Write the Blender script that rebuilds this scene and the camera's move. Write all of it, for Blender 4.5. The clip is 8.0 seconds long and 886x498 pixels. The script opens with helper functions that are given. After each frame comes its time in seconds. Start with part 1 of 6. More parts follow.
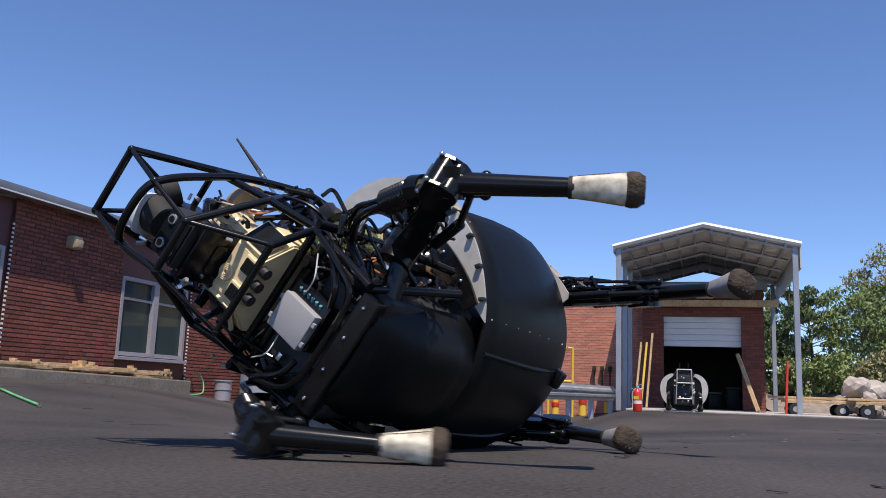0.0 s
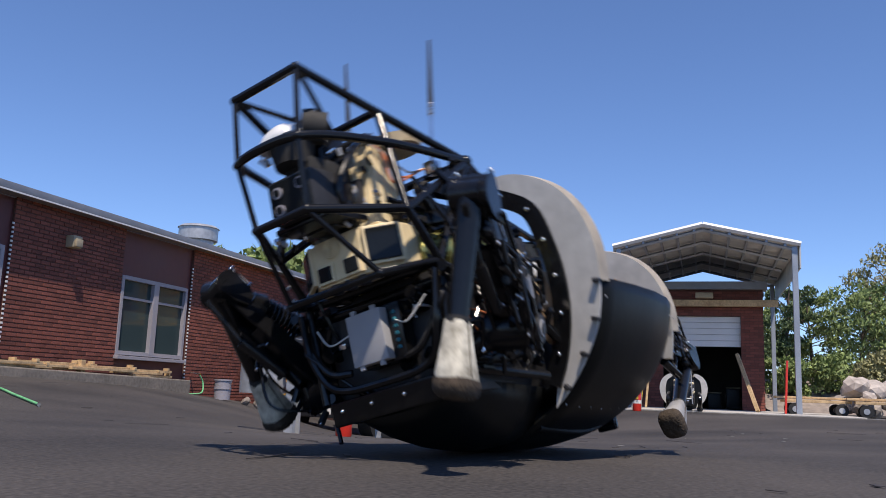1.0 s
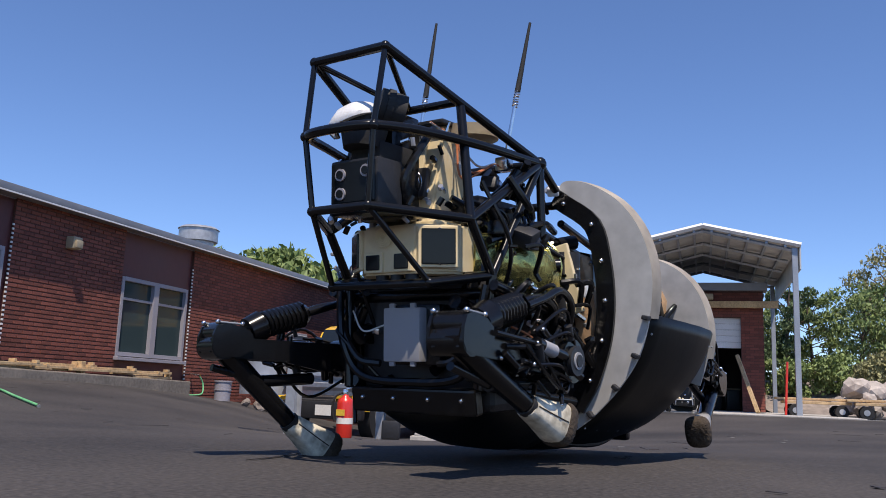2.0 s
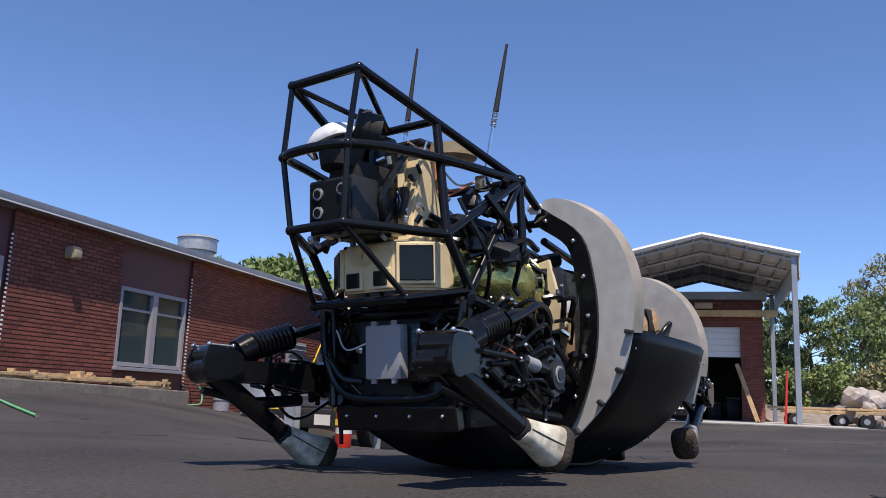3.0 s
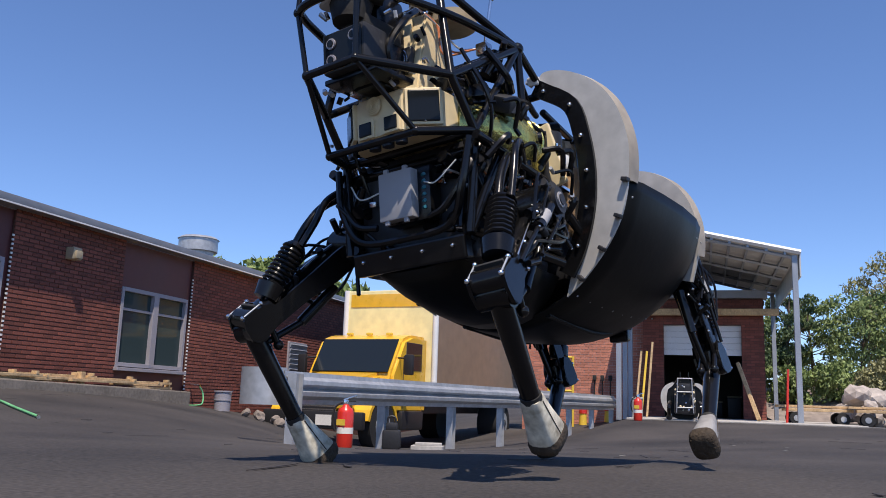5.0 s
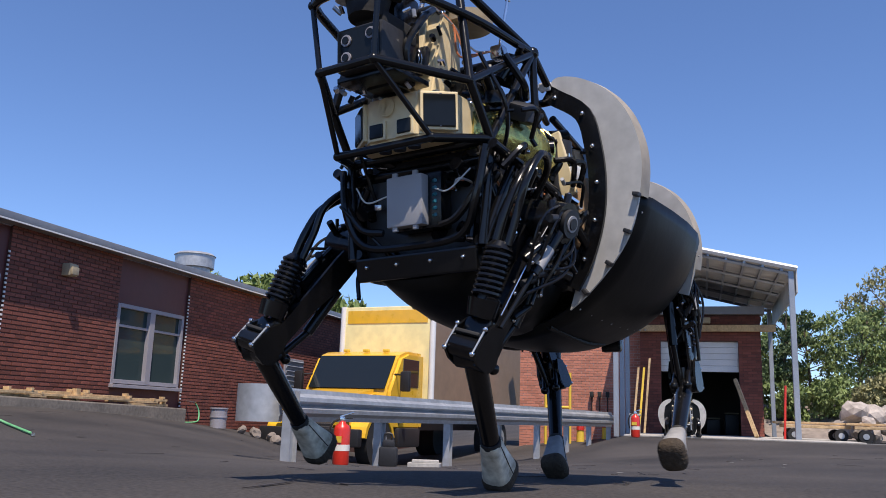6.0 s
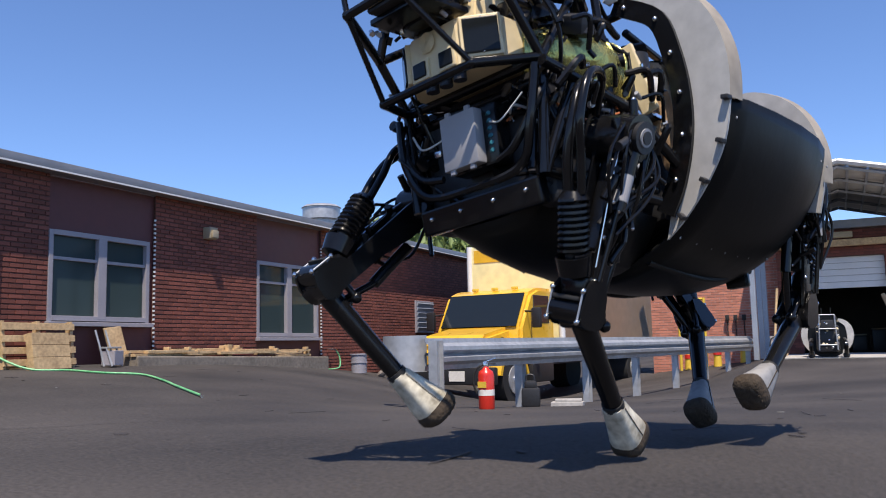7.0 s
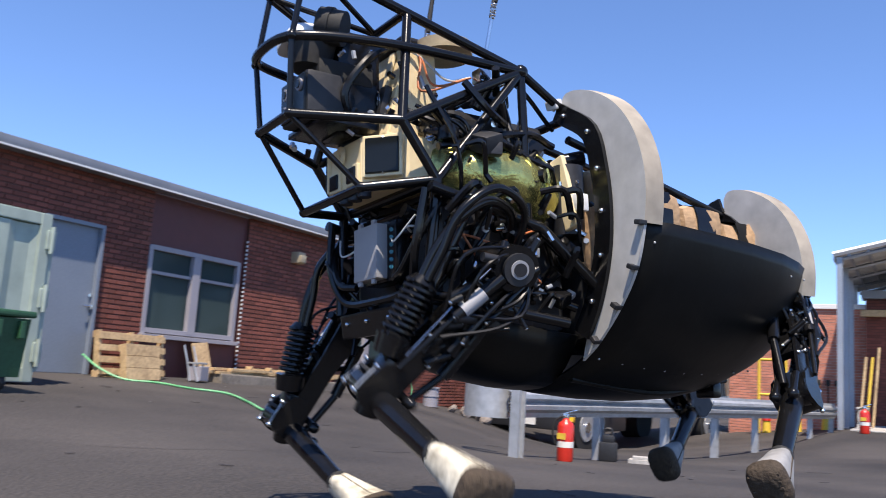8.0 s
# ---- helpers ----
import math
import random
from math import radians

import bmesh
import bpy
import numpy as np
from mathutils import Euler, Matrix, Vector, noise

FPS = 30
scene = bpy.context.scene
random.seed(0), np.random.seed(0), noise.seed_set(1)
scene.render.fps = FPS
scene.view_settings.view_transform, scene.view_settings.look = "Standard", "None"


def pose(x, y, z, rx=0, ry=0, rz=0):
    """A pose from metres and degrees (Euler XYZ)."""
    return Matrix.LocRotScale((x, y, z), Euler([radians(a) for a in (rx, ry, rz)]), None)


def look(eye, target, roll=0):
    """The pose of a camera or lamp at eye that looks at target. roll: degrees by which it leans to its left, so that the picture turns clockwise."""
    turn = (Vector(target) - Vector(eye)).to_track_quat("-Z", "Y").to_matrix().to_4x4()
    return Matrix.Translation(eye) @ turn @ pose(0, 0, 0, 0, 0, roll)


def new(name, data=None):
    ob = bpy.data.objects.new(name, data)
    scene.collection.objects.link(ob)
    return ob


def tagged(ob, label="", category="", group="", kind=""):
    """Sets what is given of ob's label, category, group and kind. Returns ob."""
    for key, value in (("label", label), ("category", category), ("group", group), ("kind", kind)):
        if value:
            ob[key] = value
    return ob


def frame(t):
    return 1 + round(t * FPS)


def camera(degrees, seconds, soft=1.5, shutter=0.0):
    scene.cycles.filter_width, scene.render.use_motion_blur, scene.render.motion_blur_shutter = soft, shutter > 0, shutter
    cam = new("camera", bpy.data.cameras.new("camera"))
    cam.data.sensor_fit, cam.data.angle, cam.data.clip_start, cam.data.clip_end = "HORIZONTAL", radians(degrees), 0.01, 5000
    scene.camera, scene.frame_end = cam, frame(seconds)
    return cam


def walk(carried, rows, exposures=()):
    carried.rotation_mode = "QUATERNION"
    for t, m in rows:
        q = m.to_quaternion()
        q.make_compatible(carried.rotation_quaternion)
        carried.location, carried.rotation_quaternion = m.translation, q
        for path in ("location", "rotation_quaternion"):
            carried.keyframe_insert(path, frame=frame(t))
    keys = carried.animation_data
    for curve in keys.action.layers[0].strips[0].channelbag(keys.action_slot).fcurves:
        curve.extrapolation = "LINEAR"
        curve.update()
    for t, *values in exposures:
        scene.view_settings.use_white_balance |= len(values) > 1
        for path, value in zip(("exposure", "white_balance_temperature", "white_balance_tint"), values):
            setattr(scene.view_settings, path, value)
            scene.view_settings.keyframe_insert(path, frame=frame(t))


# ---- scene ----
# low camera 24 cm over the asphalt, lifted and panned left at the end to follow the robot
cam = camera(55.18, 8.0, soft=0.9, shutter=0.3)
walk(cam, [
    (0, pose(0.000, 0.000, 0.240, 99.50, -2.09, 16.87)),
    (1, pose(0.000, 0.000, 0.240, 99.47, -2.13, 16.84)),
    (2.5, pose(0.000, 0.000, 0.240, 99.74, -2.14, 16.85)),
    (3, pose(0.000, 0.000, 0.240, 100.18, -2.06, 16.80)),
    (3.5, pose(0.000, 0.000, 0.240, 100.44, -1.99, 16.86)),
    (4, pose(0.000, 0.000, 0.240, 100.44, -2.00, 16.86)),
    (4.5, pose(0.000, 0.000, 0.240, 100.18, -1.93, 16.92)),
    (4.7, pose(0.000, 0.000, 0.240, 100.00, -1.90, 16.92)),
    (6, pose(0.000, 0.000, 0.240, 101.25, -1.82, 16.67)),
    (6.5, pose(0.000, 0.000, 0.240, 101.28, -1.58, 17.84)),
    (6.7, pose(-0.095, -0.145, 0.319, 99.32, 0.52, 21.59)),
    (7, pose(-0.139, -0.082, 0.384, 96.59, 1.29, 25.05)),
    (7.2, pose(-0.137, -0.059, 0.512, 96.29, -0.03, 26.28)),
    (7.5, pose(-0.204, -0.091, 0.519, 97.74, -1.62, 28.16)),
    (7.8, pose(-0.278, -0.258, 0.497, 99.12, -2.89, 27.22)),
    (8, pose(-0.270, -0.256, 0.508, 98.57, -3.65, 29.28)),
], exposures=[(0, 0.08, 6500, 18), (4, 0.12, 6500, 18), (6.4, 0.2, 6500, 18), (7.2, 0.35, 6500, 17), (8, 0.62, 6500, 17)])

# ---- light ----
world = bpy.data.worlds.new("sky")
scene.world = world
world.use_nodes = True
wn = world.node_tree
sky = wn.nodes.new("ShaderNodeTexSky")
sky.sky_type, sky.sun_disc = "NISHITA", False
sky.sun_elevation, sky.sun_rotation = radians(64), radians(152)
sky.altitude, sky.air_density, sky.dust_density, sky.ozone_density = 1500, 1.0, 0.0, 9.0
wn.links.new(sky.outputs[0], wn.nodes["Background"].inputs[0])
wn.nodes["Background"].inputs[1].default_value = 0.152
sun = new("sun", bpy.data.lights.new("sun", "SUN"))
sun.data.energy, sun.data.angle, sun.data.color = 4.9, radians(0.5), (1.0, 0.92, 0.76)
sun.matrix_world = look((5.0, -9.5, 22), (0, 0, 0))


# ---- materials ----
def material(name, colour, rough=0.6, metal=0.0, shine=0.5, vary=0.25, grain=40.0, stain=2.5, bump=0.15, tint=None, per_piece=0.0, coat=0.0):
    """Colour broken by fine grain and broad stains, with slight relief."""
    m = bpy.data.materials.new(name)
    m.use_nodes = True
    n, l = m.node_tree.nodes, m.node_tree.links
    b = n["Principled BSDF"]
    at = n.new("ShaderNodeTexCoord")
    fine, broad = n.new("ShaderNodeTexNoise"), n.new("ShaderNodeTexNoise")
    fine.inputs["Scale"].default_value, broad.inputs["Scale"].default_value = grain, stain
    fine.inputs["Detail"].default_value, broad.inputs["Detail"].default_value = 5, 4
    for t in (fine, broad):
        l.new(at.outputs["Object"], t.inputs["Vector"])
    dark = [c * (1 - vary) for c in colour]
    lite = [min(1, c * (1 + vary)) for c in (tint or colour)]
    mix, both = n.new("ShaderNodeMix"), n.new("ShaderNodeMath")
    mix.data_type = "RGBA"
    both.operation = "MULTIPLY_ADD"
    both.inputs[1].default_value = 0.5
    half = n.new("ShaderNodeMath")
    half.operation = "MULTIPLY"
    half.inputs[1].default_value = 0.5
    l.new(broad.outputs["Fac"], half.inputs[0])
    l.new(fine.outputs["Fac"], both.inputs[0])
    l.new(half.outputs[0], both.inputs[2])
    ramp = n.new("ShaderNodeMapRange")
    ramp.inputs["From Min"].default_value, ramp.inputs["From Max"].default_value = 0.32, 0.68
    l.new(both.outputs[0], ramp.inputs["Value"])
    source = ramp.outputs[0]
    if per_piece:
        info, add = n.new("ShaderNodeObjectInfo"), n.new("ShaderNodeMath")
        isle, sum2 = n.new("ShaderNodeNewGeometry"), n.new("ShaderNodeMath")
        sum2.operation = "ADD"
        l.new(info.outputs["Random"], sum2.inputs[0])
        l.new(isle.outputs["Random Per Island"], sum2.inputs[1])
        frac = n.new("ShaderNodeMath")
        frac.operation = "FRACT"
        l.new(sum2.outputs[0], frac.inputs[0])
        add.operation = "MULTIPLY_ADD"
        add.inputs[1].default_value = per_piece
        l.new(frac.outputs[0], add.inputs[0])
        scale = n.new("ShaderNodeMath")
        scale.operation = "MULTIPLY"
        scale.inputs[1].default_value = 1 - per_piece
        l.new(source, scale.inputs[0])
        l.new(scale.outputs[0], add.inputs[2])
        source = add.outputs[0]
    l.new(source, mix.inputs["Factor"])
    mix.inputs["A"].default_value, mix.inputs["B"].default_value = (*dark, 1), (*lite, 1)
    l.new(mix.outputs["Result"], b.inputs["Base Color"])
    r = n.new("ShaderNodeMapRange")
    r.inputs["To Min"].default_value, r.inputs["To Max"].default_value = max(0.03, rough - 0.12), min(1, rough + 0.12)
    l.new(broad.outputs["Fac"], r.inputs["Value"])
    l.new(r.outputs[0], b.inputs["Roughness"])
    b.inputs["Metallic"].default_value = metal
    b.inputs["Specular IOR Level"].default_value = shine
    b.inputs["Coat Weight"].default_value = coat
    if bump:
        bm_ = n.new("ShaderNodeBump")
        bm_.inputs["Strength"].default_value, bm_.inputs["Distance"].default_value = bump, 0.01
        l.new(fine.outputs["Fac"], bm_.inputs["Height"])
        l.new(bm_.outputs[0], b.inputs["Normal"])
    return m


ASPHALT = material("asphalt", (0.040, 0.0385, 0.040), 0.88, shine=0.3, vary=0.6, grain=55, stain=0.5, bump=0.7, tint=(0.056, 0.050, 0.047))
# Concrete darkened to brown: the shadow on the kerb face is in its colour.
KERB = material("shaded_kerb_concrete", (0.21, 0.18, 0.145), 0.9, vary=0.4, grain=18, stain=2, bump=0.4)
CONCRETE = material("concrete", (0.42, 0.4, 0.37), 0.85, grain=30)
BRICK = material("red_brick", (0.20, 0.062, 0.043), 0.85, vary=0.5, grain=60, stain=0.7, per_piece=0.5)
# BRICK_LIT and MORTAR_PALE have the sun's brightening put into their colour.
BRICK_LIT = material("sun_painted_brick", (0.50, 0.20, 0.135), 0.85, vary=0.35, grain=60, stain=0.7, per_piece=0.5)
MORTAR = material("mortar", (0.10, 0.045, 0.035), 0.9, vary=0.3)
MORTAR_PALE = material("sun_painted_mortar", (0.55, 0.45, 0.38), 0.9, vary=0.3)
PANEL_RED = material("maroon_panel", (0.11, 0.03, 0.028), 0.55, vary=0.12, grain=8, stain=0.8, bump=0.03)
FASCIA = material("grey_fascia", (0.23, 0.24, 0.26), 0.45, metal=0.3, vary=0.12, grain=6)
TRIM_WHITE = material("white_trim", (0.74, 0.74, 0.73), 0.5, vary=0.08)
FRAME_GREY = material("window_frame_paint", (0.31, 0.295, 0.32), 0.5, vary=0.08)
DOOR_PAINT = material("blue_grey_door_paint", (0.20, 0.235, 0.285), 0.5, vary=0.1, stain=1.2, bump=0.05)
GALVANISED = material("galvanised_steel", (0.46, 0.47, 0.48), 0.48, metal=0.55, vary=0.2, grain=14, stain=3)
STEEL_POST = material("steel_post", (0.33, 0.36, 0.4), 0.5, metal=0.4, vary=0.15)
CANOPY_SHEET = material("canopy_underside_sheet", (0.5, 0.5, 0.48), 0.6, vary=0.15, grain=3)
TRUCK_YELLOW = material("yellow_truck_paint", (0.80, 0.46, 0.03), 0.3, vary=0.08, grain=5, bump=0.02, coat=0.4)
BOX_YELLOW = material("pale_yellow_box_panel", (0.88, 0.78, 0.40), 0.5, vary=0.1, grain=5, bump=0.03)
# Dark tan: the shade on the box sides is put into this colour.
BOX_SIDE = material("shaded_tan_box_side", (0.27, 0.19, 0.13), 0.55, vary=0.15, grain=4, bump=0.04)
RUBBER = material("black_rubber", (0.018, 0.018, 0.018), 0.75, vary=0.3)
DARK_PLASTIC = material("dark_plastic", (0.02, 0.02, 0.022), 0.5, vary=0.25)
CHROME = material("bright_metal", (0.7, 0.7, 0.71), 0.22, metal=1.0, vary=0.12, grain=20, bump=0.05)
RED_PAINT = material("red_paint", (0.62, 0.03, 0.015), 0.32, vary=0.1, bump=0.02, coat=0.3)
LABEL_PAPER = material("label_paper", (0.75, 0.72, 0.65), 0.6, vary=0.1)
LABEL_YELLOW = material("label_yellow", (0.75, 0.5, 0.05), 0.6, vary=0.1)
PLYWOOD = material("weathered_wood", (0.44, 0.29, 0.15), 0.75, vary=0.3, grain=25, stain=4, tint=(0.52, 0.37, 0.2))
HOSE_GREEN = material("green_hose", (0.03, 0.36, 0.13), 0.45, vary=0.15, tint=(0.25, 0.6, 0.3))
CONTAINER_PAINT = material("pale_green_container_paint", (0.33, 0.39, 0.34), 0.55, vary=0.15, grain=8)
DUMPSTER_GREEN = material("dark_green_paint", (0.025, 0.09, 0.04), 0.5, vary=0.25)
FIXTURE = material("beige_lamp_housing", (0.36, 0.3, 0.2), 0.6, vary=0.15)
ROCK = material("pale_rock", (0.42, 0.37, 0.33), 0.9, vary=0.4, grain=9, stain=1.5, bump=0.6)
ROCK_DARK = material("ledge_rock", (0.24, 0.2, 0.17), 0.9, vary=0.45, grain=5, stain=1.0, bump=0.8)
BARK = material("bark", (0.10, 0.075, 0.055), 0.9, vary=0.3, grain=30)
LEAF_A = material("leaf_green", (0.12, 0.18, 0.055), 0.6, vary=0.4, grain=3, stain=0.8, per_piece=0.6, tint=(0.2, 0.26, 0.08))
LEAF_B = material("dark_leaf_green", (0.075, 0.12, 0.045), 0.6, vary=0.4, grain=3, stain=0.8, per_piece=0.6, tint=(0.08, 0.12, 0.04))
LEAF_C = material("dry_leaf", (0.22, 0.22, 0.095), 0.65, vary=0.4, grain=3, stain=0.8, per_piece=0.6, tint=(0.27, 0.26, 0.12))
GRASS = material("dry_grass", (0.2, 0.19, 0.07), 0.9, vary=0.4, grain=15, stain=0.6)
LINE_PAINT = material("worn_white_line", (0.24, 0.235, 0.22), 0.8, vary=0.4, grain=30)
PATCH = material("oil_stain", (0.035, 0.03, 0.03), 0.75, vary=0.4, grain=12)
# Very dark, so that the shade of unlit rooms lies in the colour.
DARK_ROOM = material("interior_shade_colour", (0.06, 0.055, 0.05), 0.9, vary=0.3)

GLASS = bpy.data.materials.new("window_glass")
GLASS.use_nodes = True
_g = GLASS.node_tree.nodes["Principled BSDF"]
_g.inputs["Base Color"].default_value = (0.04, 0.06, 0.06, 1)
_g.inputs["Roughness"].default_value, _g.inputs["IOR"].default_value = 0.06, 1.5
_g.inputs["Specular IOR Level"].default_value = 0.13


CAR_GLASS = GLASS.copy()
CAR_GLASS.name = "windscreen_glass"
_g = CAR_GLASS.node_tree.nodes["Principled BSDF"]
_g.inputs["Base Color"].default_value = (0.012, 0.016, 0.018, 1)
_g.inputs["Specular IOR Level"].default_value = 0.6


# ---- mesh helpers ----
def finish(name, bm, mat, parent=None, label="", smooth=False):
    me = bpy.data.meshes.new(name)
    bmesh.ops.recalc_face_normals(bm, faces=bm.faces)
    bm.to_mesh(me)
    bm.free()
    for m in (mat if isinstance(mat, (list, tuple)) else (mat,)):
        me.materials.append(m)
    if smooth:
        me.shade_smooth()
        me.set_sharp_from_angle(angle=radians(40))
    ob = new(name, me)
    if parent is not None:
        ob.parent = parent
    if label:
        tagged(ob, label)
    return ob


def part(name, bm, mat, parent, label="", smooth=True):
    """One mesh object under a thing or under a part."""
    return finish(name, bm, mat, parent, label, smooth)


def thing(name, label, category, m=None, group="", kind=""):
    ob = new(name)
    ob.matrix_basis = m or Matrix()
    return tagged(ob, label, category, group, kind)


def box(size, at=(0, 0, 0), rot=(0, 0, 0), bevel=0.0, bm=None):
    own = bmesh.new()
    bmesh.ops.create_cube(own, size=1)
    bmesh.ops.scale(own, vec=size, verts=own.verts)
    if bevel:
        bmesh.ops.bevel(own, geom=own.edges[:], offset=bevel, segments=2, affect="EDGES", profile=0.6)
    own.transform(pose(*at, *rot))
    return merge(bm, own)


def merge(bm, own):
    if bm is None:
        return own
    me = bpy.data.meshes.new("t")
    own.to_mesh(me)
    own.free()
    bm.from_mesh(me)
    bpy.data.meshes.remove(me)
    return bm


def rod(a, b, r, r2=None, seg=12, bm=None, caps=True):
    """A round bar from a to b."""
    own = bmesh.new()
    a, b = Vector(a), Vector(b)
    d = b - a
    bmesh.ops.create_cone(own, cap_ends=caps, segments=seg, radius1=r, radius2=r if r2 is None else r2, depth=d.length)
    own.transform(Matrix.Translation((a + b) / 2) @ d.to_track_quat("Z", "Y").to_matrix().to_4x4())
    return merge(bm, own)


def ball(at, r, scale=(1, 1, 1), seg=12, bm=None):
    own = bmesh.new()
    bmesh.ops.create_uvsphere(own, u_segments=seg, v_segments=max(6, seg // 2 + 2), radius=r)
    own.transform(Matrix.Translation(at) @ Matrix.Diagonal((*scale, 1)))
    return merge(bm, own)


def smooth_path(points, steps=6):
    """Catmull-Rom through the points."""
    p = [Vector(q) for q in points]
    p = [2 * p[0] - p[1]] + p + [2 * p[-1] - p[-2]]
    out = []
    for i in range(1, len(p) - 2):
        for k in range(steps):
            t = k / steps
            a, b, c, d = p[i - 1:i + 3]
            out.append(0.5 * (2 * b + (c - a) * t + (2 * a - 5 * b + 4 * c - d) * t * t + (3 * b - a - 3 * c + d) * t ** 3))
    return out + [p[-2]]


def tube(points, r, seg=8, steps=6, bm=None, bend=True):
    """A bent tube through the points."""
    own = bmesh.new()
    pts = smooth_path(points, steps) if bend else [Vector(q) for q in points]
    rings, up = [], Vector((0.123, 0.337, 0.93)).normalized()
    for i, q in enumerate(pts):
        d = (pts[min(i + 1, len(pts) - 1)] - pts[max(i - 1, 0)]).normalized()
        u = up - d * up.dot(d)
        if u.length < 0.05:
            u = d.orthogonal()
        u.normalize()
        up = u
        v = d.cross(u)
        rings.append([own.verts.new(q + r * (math.cos(a) * u + math.sin(a) * v)) for a in (2 * math.pi * k / seg for k in range(seg))])
    for a, b in zip(rings, rings[1:]):
        for k in range(seg):
            own.faces.new((a[k], a[(k + 1) % seg], b[(k + 1) % seg], b[k]))
    own.faces.new(rings[0][::-1])
    own.faces.new(rings[-1])
    return merge(bm, own)


def prism(outline, depth, bm=None, m=None):
    """A flat outline in its X-Y plane given thickness along Z."""
    own = bmesh.new()
    lo = [own.verts.new((x, y, 0)) for x, y in outline]
    hi = [own.verts.new((x, y, depth)) for x, y in outline]
    own.faces.new(lo[::-1])
    own.faces.new(hi)
    for i in range(len(lo)):
        j = (i + 1) % len(lo)
        own.faces.new((lo[i], lo[j], hi[j], hi[i]))
    if m is not None:
        own.transform(m)
    return merge(bm, own)


def ring_skin(rings, bm):
    """Faces between closed rings of vertices, with end caps."""
    n = len(rings[0])
    for a, b in zip(rings, rings[1:]):
        for k in range(n):
            bm.faces.new((a[k], b[k], b[(k + 1) % n], a[(k + 1) % n]))
    bm.faces.new(rings[0])
    bm.faces.new(rings[-1][::-1])


def blunt_ring(bm, z, rx, ry, shift, n=20):
    """A rounded rectangle at height z."""
    ring = []
    for k in range(n):
        c, d = math.cos(2 * math.pi * k / n), math.sin(2 * math.pi * k / n)
        ring.append(bm.verts.new((shift + rx * math.copysign(abs(c) ** 0.62, c), ry * math.copysign(abs(d) ** 0.62, d), z)))
    return ring


def clump(rng, centre, size, count, leaf, bm):
    """Leaves scattered in an uneven cloud."""
    for _ in range(count):
        v = Vector((rng.gauss(0, 1), rng.gauss(0, 1), rng.gauss(0, 1)))
        v *= (0.45 + 0.55 * rng.random()) / max(v.length, 0.1)
        c = Vector(centre) + Vector((v.x * size[0], v.y * size[1], v.z * size[2]))
        q = Euler((rng.uniform(0, 6.3), rng.uniform(0, 6.3), rng.uniform(0, 6.3))).to_matrix()
        s = leaf * rng.uniform(0.6, 1.3)
        vs = [bm.verts.new(c + q @ Vector(w)) for w in ((-s, 0, 0), (0, -s * 0.5, s * 0.12), (s, 0, 0), (0, s * 0.5, s * 0.12))]
        bm.faces.new(vs)


# ---- ground ----
def ground_height(x, y):
    """The yard dips towards the truck and rises a little to the long building."""
    a = radians(21.3)
    s, w = -math.sin(a) * x + math.cos(a) * y, -math.cos(a) * x - math.sin(a) * y
    run = math.log1p(math.exp(2 * (s - 4))) / 2 if s < 20 else s - 4
    dip = -0.055 * min(run, 16) * math.exp(-(w / (2.3 if w > 0 else 4.5)) ** 2)
    u, v = min(1, max(0, (x + 2.5) / 1.1)), min(1, max(0, (y - 13) / 4))
    dip *= 1 - u * u * (3 - 2 * u) * v * v * (3 - 2 * v)
    k = min(1, max(0, (17 - y) / 8))
    rise = 0.055 * min(8, max(0, -x - 5.2)) * k * k * (3 - 2 * k)
    return dip + rise


def ground_sheet():
    xs = [-900, -300, -120, -60, -35] + [-25 + 0.5 * i for i in range(101)] + [40, 70, 150, 400, 900]
    ys = [-900, -200, -60, -25] + [-12 + 0.5 * i for i in range(105)] + [48, 60, 90, 150, 300, 900]
    v = [(x, y, ground_height(x, y) if -30 < x < 30 and y < 46 else 0.0) for y in ys for x in xs]
    n = len(xs)
    f = [(j * n + i, j * n + i + 1, (j + 1) * n + i + 1, (j + 1) * n + i) for j in range(len(ys) - 1) for i in range(n - 1)]
    me = bpy.data.meshes.new("ground")
    me.from_pydata(v, [], f)
    me.materials.append(ASPHALT)
    me.shade_smooth()
    return tagged(new("ground", me), "dark grey asphalt yard with cracks and stains", "ground", kind="structure")


ground = ground_sheet()


